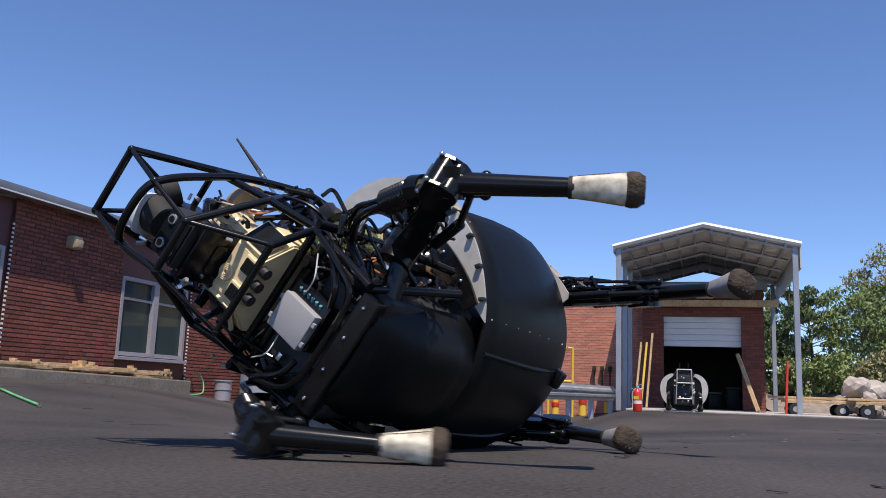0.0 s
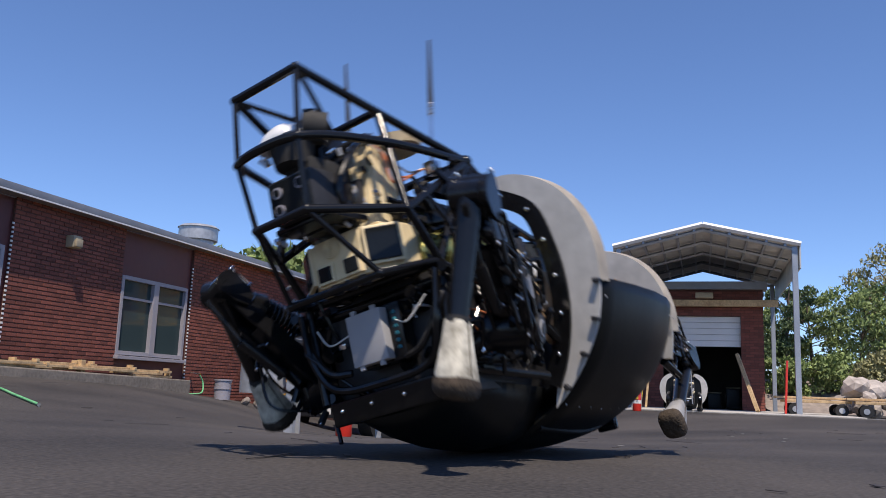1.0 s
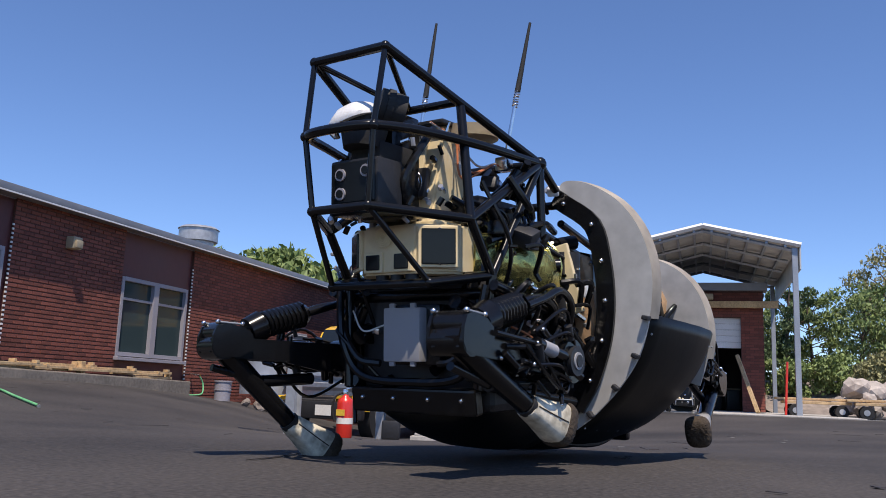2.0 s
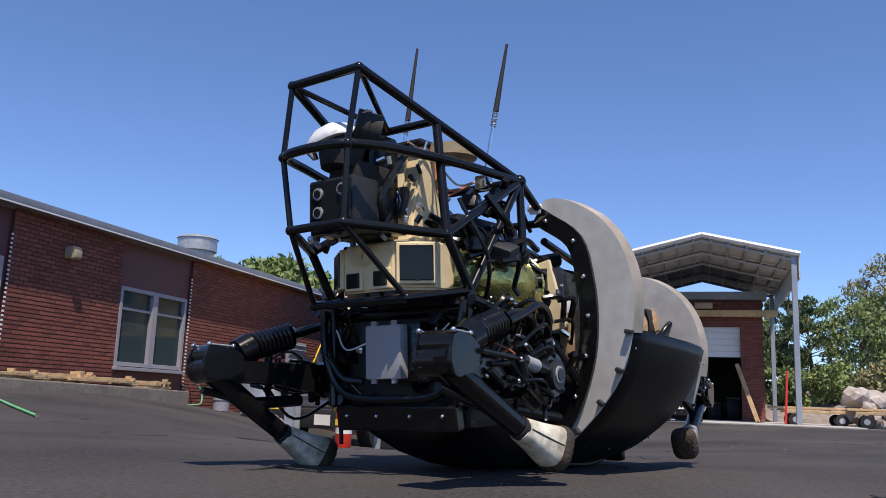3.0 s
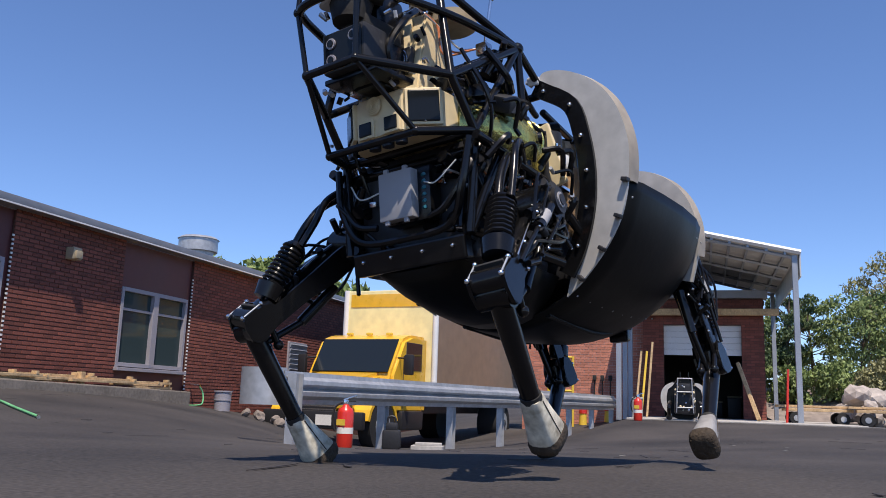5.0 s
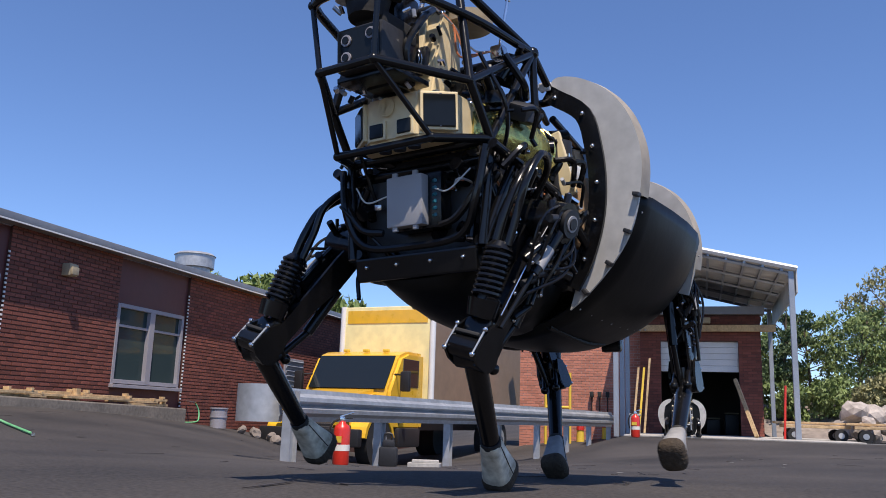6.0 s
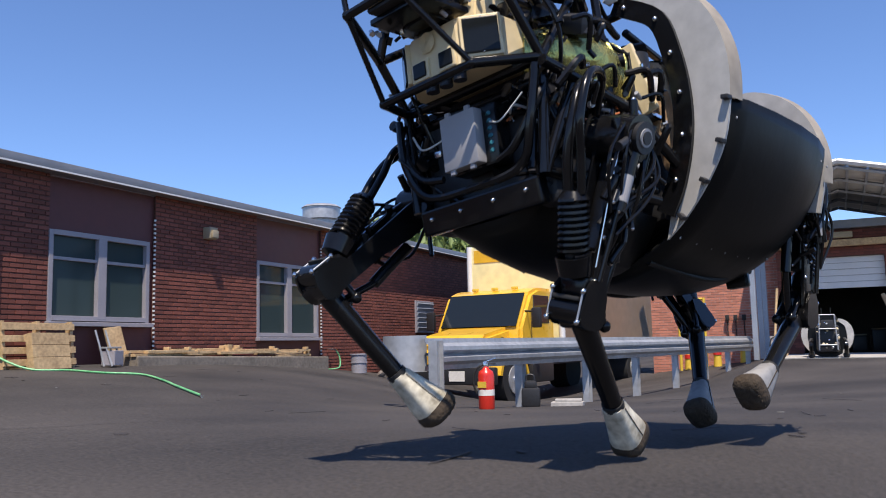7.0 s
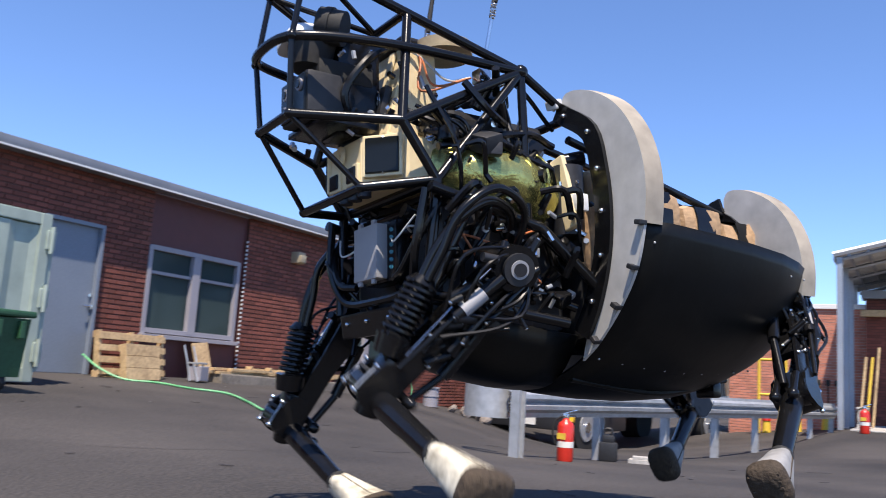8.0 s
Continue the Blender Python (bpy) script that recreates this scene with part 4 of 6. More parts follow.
GREY_BOX = material("grey_electronics_box", (0.33, 0.33, 0.34), 0.55, vary=0.06, grain=8, bump=0.02)
TEAL = material("teal_connector", (0.012, 0.14, 0.18), 0.4, vary=0.2)
BAG = material("tan_canvas_bag", (0.42, 0.27, 0.15), 0.8, vary=0.35, grain=40, stain=7, bump=0.5)
WIRE_ORANGE = material("orange_wire", (0.5, 0.16, 0.06), 0.5, vary=0.2)
WIRE_PALE = material("pale_cable", (0.6, 0.6, 0.58), 0.4, vary=0.2)
WHITE_CAP = material("white_sensor_cap", (0.75, 0.75, 0.74), 0.35, vary=0.06)
LENS = material("dark_lens", (0.01, 0.012, 0.013), 0.16, shine=0.25, vary=0.1, bump=0)

robot = thing("quadruped_robot", "large black four-legged robot with tube cage head and grey hoop plates", "robot")


def limb(a, b):
    """The pose of a leg link: origin at a, its -z axis to b, its y axis across the body."""
    a, z = Vector(a), (Vector(a) - Vector(b)).normalized()
    x = Vector((0, 1, 0)).cross(z).normalized()
    y = z.cross(x)
    m = Matrix((x, y, z)).transposed().to_4x4()
    return Matrix.Translation(a) @ m


def both(p):
    return p, (p[0], -p[1], p[2])


def sym_tubes(name, pairs, r, mat=BLACK, label=""):
    for a, b in pairs:
        for s in (1, -1):
            part(name, rod((a[0], s * a[1], a[2]), (b[0], s * b[1], b[2]), r), mat, robot, label)


# front outline of a hoop plate in (y, z), outer edge then inner edge
OUTER = [(0.262, 0.362), (0.288, 0.394), (0.345, 0.392), (0.42, 0.362), (0.505, 0.302), (0.572, 0.215), (0.612, 0.112), (0.626, 0.0), (0.611, -0.127), (0.568, -0.263), (0.49, -0.378), (0.391, -0.479), (0.315, -0.535)]
INNER = [(0.36, -0.40), (0.40, -0.349), (0.45, -0.205), (0.468, -0.061), (0.455, 0.084), (0.42, 0.215), (0.31, 0.305)]
STRIP = [(0.258, 0.335), (0.297, 0.307), (0.408, 0.22), (0.444, 0.084), (0.455, -0.061), (0.439, -0.205), (0.39, -0.349), (0.33, -0.45)]
YZ = Matrix(((0, 0, 1, 0), (1, 0, 0, 0), (0, 1, 0, 0), (0, 0, 0, 1)))


def smooth2(points, steps=4):
    return [(q.x, q.y) for q in smooth_path([(a, b, 0) for a, b in points], steps)]


REAR_INNER = [(0.33, -0.40), (0.36, -0.349), (0.37, -0.205), (0.37, -0.061), (0.34, 0.084), (0.29, 0.2), (0.26, 0.29)]


def hoop(x, k, dz, s, front):
    m = Matrix.Translation((x, 0, dz)) @ Matrix.Diagonal((1, s * k, k, 1)) @ YZ
    out, inn = smooth2(OUTER if front else OUTER[:10]), smooth2(INNER if front else REAR_INNER[2:], 3)
    bm = bmesh.new()
    prism(out + inn, 0.012, bm, Matrix.Translation((-0.012, 0, 0)) @ m)
    plate = part("hoop_plate", bm, PLATE, robot, "bare grey curved hoop plate", smooth=False)
    # rolled rim behind the outer edge
    rim = bmesh.new()
    rows = []
    upper = [p for p in out if p[1] > -0.16]
    for a, b in upper:
        r = math.hypot(a, b)
        rows.append([rim.verts.new(m @ Vector((a * f, b * f, d))) for f, d in ((1, 0), (1.01, -0.035), (1.012, -0.075), (0.995, -0.075), (0.993, -0.035), (0.985, -0.013))])
    for a, b in zip(rows, rows[1:]):
        for i in range(6):
            rim.faces.new((a[i], a[(i + 1) % 6], b[(i + 1) % 6], b[i]))
    part("rim", rim, RIM, plate, "stained rolled rim")
    shift = 0.0 if front else -0.1
    st = smooth2([(a + shift * (b > -0.4) * (a > 0.28), b) for a, b in (STRIP if front else STRIP[:6])], 4)
    side = []
    for i, q in enumerate(st):
        d = Vector(st[min(i + 1, len(st) - 1)]) - Vector(st[max(i - 1, 0)])
        n = Vector((-d[1], d[0])).normalized() * 0.034
        side.append((q, n))
    band = bmesh.new()
    prism([(q[0] + n[0], q[1] + n[1]) for q, n in side] + [(q[0] - n[0], q[1] - n[1]) for q, n in side[::-1]], 0.016, band, Matrix.Translation((0.003, 0, 0)) @ m)
    strip = part("edge_strip", band, BLACK, plate, "black clamping strip", smooth=False)
    for a, b in STRIP[1:7] if front else ():
        part("bolt", ball(m @ Vector((a, b, 0.022)), 0.009), CHROME, strip, "bright bolt")
    for a, b in ((0.611, -0.127), (0.568, -0.263), (0.49, -0.378), (0.391, -0.479)) if front else ():
        q = m @ Vector((a * 0.985, b * 0.985, 0.006))
        part("clip", box((0.034, 0.026, 0.016), q, rot=(math.degrees(math.atan2(b, a * s)), 0, 0), bevel=0.004), DARK_PLASTIC, plate, smooth=False)


for side in (1, -1):
    hoop(0.0, 1.0, 0.0, side, True)
    hoop(-0.92, 0.885, -0.175, side, False)


def hull():
    """Lower barrel between the hoops, and the boat-shaped pan before it."""
    n = 40
    sect = [(-0.012, 0.614, 0.0, -0.115), (-0.12, 0.634, 0.0, -0.12), (-0.3, 0.65, -0.003, -0.135), (-0.5, 0.655, -0.008, -0.15), (-0.7, 0.642, -0.015, -0.165), (-0.84, 0.612, -0.022, -0.178), (-0.93, 0.578, -0.03, -0.188), (-1.0, 0.545, -0.042, -0.195), (-1.07, 0.42, -0.06, -0.2)]
    bm = bmesh.new()
    rows = []
    for x, r, zc, ztop in sect:
        a0 = math.asin((ztop - zc) / r)
        row = []
        for k in range(n + 1):
            a = a0 - (math.pi + 2 * a0) * k / n
            row.append(bm.verts.new((x, r * math.cos(a), max(zc + r * math.sin(a), -0.685))))
        rows.append(row)
    for a, b in zip(rows, rows[1:]):
        for k in range(n):
            bm.faces.new((a[k], a[k + 1], b[k + 1], b[k]))
    bm.faces.new(rows[-1])
    skin = part("hull_skin", bm, HULL, robot, "smooth black barrel skin")
    mod = skin.modifiers.new("thick", "SOLIDIFY")
    mod.thickness = 0.012
    for s in (1, -1):
        for i in range(9):
            x = -0.06 - 0.105 * i
            for a in (-17, -58):
                r, zc = 0.614 + 0.046 * math.sin(math.pi * min(1, 0.06 + i / 10)) - 0.035 * i / 9, -0.035 * i / 9
                part("rivet", ball((x, s * r * math.cos(radians(a - 3 * i / 9)), zc + r * math.sin(radians(a - 3 * i / 9))), 0.0045, seg=6), GALVANISED, skin, "small bright rivet")
    for s in (1, -1):
        part("skid_rib", tube([(-0.05, s * 0.2, -0.588), (-0.5, s * 0.19, -0.636), (-0.92, s * 0.17, -0.586)], 0.012), HULL, skin)
    part("tow_lug", box((0.05, 0.09, 0.07), (-0.84, 0.15, -0.622), bevel=0.012), BLACK, skin)
    pan = bmesh.new()
    prof = [(0.56, 0.245, -0.37, -0.45), (0.5, 0.25, -0.38, -0.49), (0.4, 0.26, -0.4, -0.54), (0.25, 0.27, -0.42, -0.585), (0.1, 0.28, -0.44, -0.61), (-0.02, 0.28, -0.45, -0.62)]
    rows = []
    for x, w, zt, zb in prof:
        row = []
        for k in range(17):
            t = -1 + 2 * k / 16
            e = abs(t) ** 3.2
            row.append(pan.verts.new((x, w * t, zb + (zt - zb) * e)))
        rows.append(row)
    for a, b in zip(rows, rows[1:]):
        for k in range(16):
            pan.faces.new((a[k], a[k + 1], b[k + 1], b[k]))
    ob = part("belly_pan", pan, HULL, robot, "black rounded belly pan")
    mod = ob.modifiers.new("thick", "SOLIDIFY")
    mod.thickness = 0.012
    part("bumper", box((0.05, 0.5, 0.085), (0.565, 0, -0.40), rot=(0, 8, 0), bevel=0.008), BLACK, robot, "black front cross bar", smooth=False)
    for y in (-0.2, -0.07, 0.07, 0.2):
        part("bumper_bolt", ball((0.593, y, -0.395), 0.008, seg=8), CHROME, robot)


hull()

# head cage nodes
T, N, B, K, E_, C, D = (0.923, 0.142, 0.684), (0.969, 0.135, 0.431), (0.961, 0.109, 0.194), (0.675, 0.289, 0.173), (0.207, 0.294, 0.427), (0.556, 0.295, 0.003), (0.763, 0.194, -0.027)
M1 = (0.60, 0.205, 0.578)


def cage():
    def across(q, r):
        part("cage_tube", rod(q, (q[0], -q[1], q[2]), r), BLACK, robot)

    for q, r in ((T, 0.015), (M1, 0.014), (E_, 0.016), (C, 0.017), (B, 0.014), (D, 0.014), ((0.52, 0.30, -0.05), 0.02)):
        across(q, r)
    sym_tubes("cage_tube", [(T, E_), (M1, K), (K, E_), (B, K), (K, C), (C, D)], 0.0155)
    sym_tubes("cage_tube", [(E_, C), (E_, (-0.0, 0.27, 0.34)), (E_, (0.2, 0.3, -0.1))], 0.015)
    sym_tubes("thin_tube", [(T, N), (N, B), (B, D), (T, (M1[0], 0.0, M1[2]))], 0.0095)
    # bent middle hoop from one rear corner round the nose to the other
    pts = [E_, (0.56, 0.265, 0.43), (0.80, 0.2, 0.437), (0.93, 0.15, 0.435), (0.985, 0.10, 0.432), (1.0, 0.0, 0.431), (0.985, -0.10, 0.432), (0.93, -0.15, 0.435), (0.80, -0.2, 0.437), (0.56, -0.265, 0.43), (E_[0], -E_[1], E_[2])]
    part("cage_hoop", tube(pts, 0.0155, seg=10), BLACK, robot, "bent black hoop tube")
    for q in (T, B, N, E_, K, C, D):
        for w in both(q):
            part("joint", ball(w, 0.017 if q is not E_ else 0.026, seg=10), BLACK, robot)
    # chest frame from the chin to the belly
    sym_tubes("chest_tube", [(C, (0.58, 0.27, -0.36)), ((0.604, 0.329, -0.03), (0.2, 0.36, -0.12)), ((0.58, 0.27, -0.36), (0.45, 0.33, -0.05)), ((0.2, 0.36, -0.12), (0.0, 0.4, -0.3)), ((0.58, 0.25, -0.34), (0.1, 0.36, -0.42))], 0.018)
    part("chest_tube", tube([(0.6, 0.3, -0.03), (0.62, 0.27, -0.2), (0.6, 0.2, -0.32), (0.6, 0, -0.34), (0.6, -0.2, -0.32), (0.62, -0.27, -0.2), (0.6, -0.3, -0.03)], 0.014), BLACK, robot)
    sym_tubes("roof_rail", [((-0.03, 0.26, 0.24), (-1.0, 0.22, 0.06)), ((-0.03, 0.1, 0.26), (-1.0, 0.1, 0.09))], 0.015)
    for x in (-0.02, -1.0):
        part("cross_tube", rod((x, 0.27, 0.31 if x > -0.5 else 0.1), (x, -0.27, 0.31 if x > -0.5 else 0.1), 0.016), BLACK, robot)
    for s in (1, -1):
        for x, z in ((0.0, 0.345),):
            part("white_clamp", box((0.05, 0.045, 0.035), (x + 0.03, s * 0.262, z + 0.012), rot=(0, 20, 15), bevel=0.008), WHITE_CAP, robot, "white clamp at the hoop", smooth=False)


cage()


def head():
    # lower sensor housing with angled cheeks
    bm = bmesh.new()
    prism([(0.45, -0.2), (0.60, -0.2), (0.71, -0.105), (0.71, 0.105), (0.60, 0.2), (0.45, 0.2)], 0.16, bm, pose(0, 0, 0.01))
    bmesh.ops.bevel(bm, geom=bm.edges[:], offset=0.008, segments=2, affect="EDGES")
    low = part("sensor_housing", bm, TAN, robot, "tan sensor housing with dark windows")
    for y in (-0.06, 0.055):
        part("window_frame", box((0.014, 0.075, 0.068), (0.713, y, 0.05), bevel=0.004), TAN, low, smooth=False)
        part("sensor_window", box((0.012, 0.055, 0.05), (0.719, y, 0.05), bevel=0.004), LENS, low, "dark square window", smooth=False)
    for s in (1, -1):
        part("cheek_frame", box((0.016, 0.13, 0.135), (0.668, s * 0.163, 0.095), rot=(0, 0, s * 41), bevel=0.004), TAN, low, smooth=False)
        part("cheek_window", box((0.012, 0.11, 0.115), (0.6745, s * 0.169, 0.095), rot=(0, 0, s * 41), bevel=0.004), LENS, low, "large dark cheek window", smooth=False)
        for dz in (0.04, 0.15):
            part("screw", ball((0.672, s * 0.172, dz), 0.006, seg=6), CHROME, low)
    for k in range(3):
        part("port", rod((0.68, -0.05 + 0.06 * k, 0.02), (0.68, -0.05 + 0.06 * k, -0.02), 0.022), DARK_PLASTIC, low)
    for k in range(4):
        part("sealant_ring", tube([(0.72, -0.02 + 0.0 + r * math.cos(a), 0.13 + r * math.sin(a)) for a in (i * 0.7 for i in range(10))], 0.003, seg=6), TAN, low) if (r := 0.01 + 0.007 * k) else None
    # upper slab
    bm = bmesh.new()
    prism([(0.40, 0.17), (0.62, 0.17), (0.53, 0.53), (0.42, 0.53)], 0.2, bm, Matrix(((1, 0, 0, 0), (0, 0, 1, -0.1), (0, 1, 0, 0), (0, 0, 0, 1))))
    bmesh.ops.bevel(bm, geom=bm.edges[:], offset=0.008, segments=2, affect="EDGES")
    up = part("instrument_tower", bm, TAN, robot, "tall tan tapered instrument tower")
    part("tower_cap", box((0.16, 0.22, 0.018), (0.48, 0, 0.538), bevel=0.006), DARK_PLASTIC, up, smooth=False)
    part("tower_rib", box((0.012, 0.03, 0.33), (0.585, 0.03, 0.35), rot=(0, -14, 0), bevel=0.003), TAN, up, smooth=False)
    part("base_flange", box((0.26, 0.28, 0.018), (0.51, 0, 0.178), bevel=0.004), TAN, up, smooth=False)
    fan = part("fan_housing", box((0.03, 0.11, 0.11), (0.60, 0.02, 0.32), rot=(0, -14, 0), bevel=0.01), DARK_PLASTIC, up, "black fan with wire guard")
    for r in (0.012, 0.024, 0.036, 0.047):
        part("guard_ring", tube([(0.622 - 0.03 * 0, 0.02 + r * math.cos(a), 0.32 + r * math.sin(a)) for a in (i * 0.524 for i in range(13))], 0.0022, seg=5, steps=2), CHROME, fan, "bright wire guard ring")
    part("tower_disc", rod((0.40, 0.12, 0.50), (0.40, 0.12, 0.54), 0.1, seg=24), FIXTURE, up, "dark dish on the tower")
    # spinning lidar and stereo camera
    lid = part("scanner_body", rod((0.84, -0.01, 0.40), (0.83, -0.01, 0.49), 0.062, 0.082, seg=24), RUBBER, robot, "black round scanner")
    cap = bmesh.new()
    ring_skin([blunt_ring(cap, z, r, r, 0.0, 24) for z, r in ((0.0, 0.084), (0.012, 0.084), (0.03, 0.07), (0.05, 0.05), (0.058, 0.03))], cap)
    cap.transform(pose(0.85, -0.02, 0.488, 12, 10, 0))
    part("scanner_cap", cap, WHITE_CAP, lid, "white scanner cap")
    part("scanner_drum", rod((0.77, 0.10, 0.515), (0.83, 0.045, 0.535), 0.056, 0.06, seg=20), RUBBER, lid)
    part("drum_rim", rod((0.80, 0.073, 0.525), (0.815, 0.059, 0.53), 0.063, seg=20), RUBBER, lid)
    part("scanner_mount", box((0.2, 0.12, 0.07), (0.74, 0, 0.39), bevel=0.012), RUBBER, lid)
    cam_ob = part("stereo_camera", box((0.13, 0.19, 0.15), (0.83, 0, 0.285), bevel=0.012), DARK_PLASTIC, robot, "black stereo camera box")
    part("camera_face", box((0.012, 0.17, 0.13), (0.896, 0, 0.285), bevel=0.004), LENS, cam_ob, "dark glass face", smooth=False)
    for y, z in ((-0.045, 0.31), (0.055, 0.315), (-0.045, 0.25)):
        part("lens_ring", rod((0.895, y, z), (0.908, y, z), 0.02), FRAME_GREY, cam_ob)
        part("lens", rod((0.9, y, z), (0.912, y, z), 0.013), LENS, cam_ob)
    part("camera_bracket", box((0.2, 0.24, 0.02), (0.76, 0, 0.2), bevel=0.004), BLACK, cam_ob)
    part("head_core", box((0.16, 0.13, 0.36), (0.69, -0.01, 0.36), bevel=0.02), BLACK, robot)
    part("thick_cable", tube([(0.72, 0.08, 0.2), (0.77, 0.1, 0.3), (0.7, 0.12, 0.42), (0.6, 0.1, 0.5)], 0.014), BLACK, robot)
    # grey electronics box on the chest
    eb = part("electronics_box", box((0.05, 0.148, 0.178), (0.61, -0.007, -0.184), bevel=0.006), GREY_BOX, robot, "plain grey electronics box")
    part("box_frame", box((0.07, 0.2, 0.2), (0.56, 0.02, -0.184), bevel=0.01), BLACK, eb)
    for z in (-0.09, -0.278):
        for y in (-0.05, 0.035):
            part("tab", box((0.012, 0.02, 0.02), (0.625, y, z), bevel=0.003), GREY_BOX, eb, smooth=False)
    for k in range(6):
        part("connector", rod((0.585, 0.08, -0.12 - 0.024 * k), (0.6, 0.1, -0.12 - 0.024 * k), 0.0065), TEAL, eb, "teal connector")


head()


def coil(a, b, r, wire, turns, bm=None):
    a, b = Vector(a), Vector(b)
    d = b - a
    u = d.orthogonal().normalized()
    v = d.normalized().cross(u)
    n = turns * 10
    return tube([a + d * i / n + r * (math.cos(i * 0.6283) * u + math.sin(i * 0.6283) * v) for i in range(n + 1)], wire, seg=6, steps=1, bend=False, bm=bm)


def antennas():
    for s, x, y, z0, z1, lean in ((1, 0.30, 0.2, 0.42, 0.95, 0.075), (-1, 0.31, -0.18, 0.46, 1.03, 0.05)):
        def up(z):
            return (x - 0.07 * (z - z0) / (z1 - z0), y + lean * (z - z0) / (z1 - z0), z)

        a = part("antenna", rod(up(z0), up(z0 + 0.22), 0.007), CHROME, robot, "whip antenna with bright spring base")
        part("antenna_spring", coil(up(z0 + 0.21), up(z0 + 0.27), 0.009, 0.003, 6), CHROME, a)
        part("antenna_whip", rod(up(z0 + 0.27), up(z1), 0.011, 0.005), RUBBER, a, "black whip")
        part("antenna_foot", box((0.05, 0.05, 0.05), (x, y, z0), bevel=0.008), CHROME, a)


antennas()


def innards():
    """Dark machinery, hoses and wires behind the cage and between the hoops."""
    rng = random.Random(21)
    # Block widened: its dark sides stand in for shade inside the chest.
    core = box((0.5, 0.53, 0.44), (0.27, 0, -0.22), bevel=0.03)
    box((0.42, 0.36, 0.3), (0.22, 0, 0.15), bm=core, bevel=0.03)
    part("engine_block", core, DARK_PLASTIC, robot, "dark engine block, widened to stand in for inner shade", smooth=False)
    part("mid_block", box((0.95, 0.62, 0.5), (-0.5, 0, -0.22), bevel=0.05), DARK_PLASTIC, robot, "dark inner body")
    for s in (1, -1):
        part("foil_duct", tube([(0.46, s * 0.14, 0.07), (0.36, s * 0.22, 0.06), (0.22, s * 0.25, 0.05), (0.1, s * 0.22, 0.0)], 0.098, seg=20), FOIL, robot, "crinkled gold-green foil duct")
        for k in range(5):
            x = 0.42 - 0.07 * k
            part("duct_band", tube([(x, s * (0.18 + 0.017 * k if k < 3 else 0.24) + 0.102 * math.cos(a), 0.058 + 0.102 * math.sin(a)) for a in (i * 0.524 for i in range(13))], 0.005, seg=5, steps=2), FOIL, robot)
        part("tan_bracket", box((0.02, 0.06, 0.26), (0.06, s * 0.33, 0.02), rot=(s * 14, 0, 0), bevel=0.004), TAN, robot, "tan bracket plate", smooth=False)
        part("tank", rod((0.02, s * 0.3, -0.12), (0.02, s * 0.3, 0.12), 0.055, seg=18), DARK_PLASTIC, robot, "dark filter canister")
        part("canvas_cover", box((0.1, 0.1, 0.28), (-0.06, s * 0.365, -0.16), rot=(s * 6, 0, 0), bevel=0.03), BAG, robot, "tan canvas cover")
        part("white_box", box((0.05, 0.05, 0.06), (0.04, s * 0.37, -0.02), bevel=0.008), WHITE_CAP, robot)
    fit = 0
    for _ in range(330):
        x, y, z = rng.uniform(-0.0, 0.55), rng.choice((-1, 1)) * rng.uniform(0.08, 0.36), rng.uniform(-0.36, 0.40)
        if z > 0.2 and abs(y) > 0.28:
            continue
        if abs(y) > 0.3 and x > 0.45:
            continue
        kind, m = rng.random(), rng.choice((BLACK, BLACK, BLACK, DARK_PLASTIC, CHROME, CHROME, GALVANISED))
        r = rng.uniform(0.012, 0.03)
        d = Vector((rng.gauss(0, 1), rng.gauss(0, 1), rng.gauss(0, 1))).normalized() * rng.uniform(0.04, 0.12)
        if m in (CHROME, GALVANISED):
            r *= 0.5
            d *= 0.4
        if kind < 0.65:
            part("fitting", rod((x, y, z), Vector((x, y, z)) + d, r, seg=10), m, robot)
        else:
            part("valve_body", box((2.5 * r, 2 * r, 3 * r), (x, y, z), rot=(rng.uniform(0, 90), rng.uniform(0, 90), 0), bevel=r * 0.3), m, robot)
    for i in range(90):
        s = rng.choice((-1, 1))
        a = Vector((rng.uniform(0.0, 0.6), s * rng.uniform(0.1, 0.32), rng.uniform(-0.34, 0.32)))
        b = Vector((rng.uniform(0.0, 0.6), s * rng.uniform(0.12, 0.34), rng.uniform(-0.34, 0.36)))
        c = (a + b) / 2 + Vector((rng.uniform(-0.1, 0.1), s * rng.uniform(0.0, 0.1), rng.uniform(-0.05, 0.14)))
        m, r = (BLACK, rng.uniform(0.006, 0.014)) if i % 4 else (rng.choice((WIRE_PALE, WIRE_ORANGE, CHROME)), 0.004)
        part("hose" if r > 0.006 else "wire", tube([a, c, b], r, seg=8, steps=8), m, robot)
    for i in range(150):
        s = rng.choice((-1, 1))
        hip = i % 3
        a = Vector((rng.uniform(-0.05, 0.56), s * rng.uniform(0.2, 0.4), rng.uniform(-0.38, 0.12))) if hip else Vector((rng.uniform(0.56, 0.84), s * rng.uniform(0.03, 0.15), rng.uniform(0.16, 0.5)))
        d = Vector((rng.gauss(0, 1), rng.gauss(0, 1), rng.gauss(0, 1))).normalized() * rng.uniform(0.012, 0.04)
        part("fitting_nut", rod(a, a + d, rng.uniform(0.005, 0.011), seg=6), rng.choice((CHROME, GALVANISED, BLACK, CHROME)), robot, "bright fitting nut", smooth=False)
        if i % 2 and hip:
            c = a + Vector((rng.uniform(-0.12, 0.12), s * rng.uniform(-0.03, 0.04), rng.uniform(-0.12, 0.12)))
            part("hose", tube([a, (a + c) / 2 + Vector((0, s * 0.04, 0.04)), c], rng.uniform(0.005, 0.013), seg=7, steps=5), BLACK, robot)
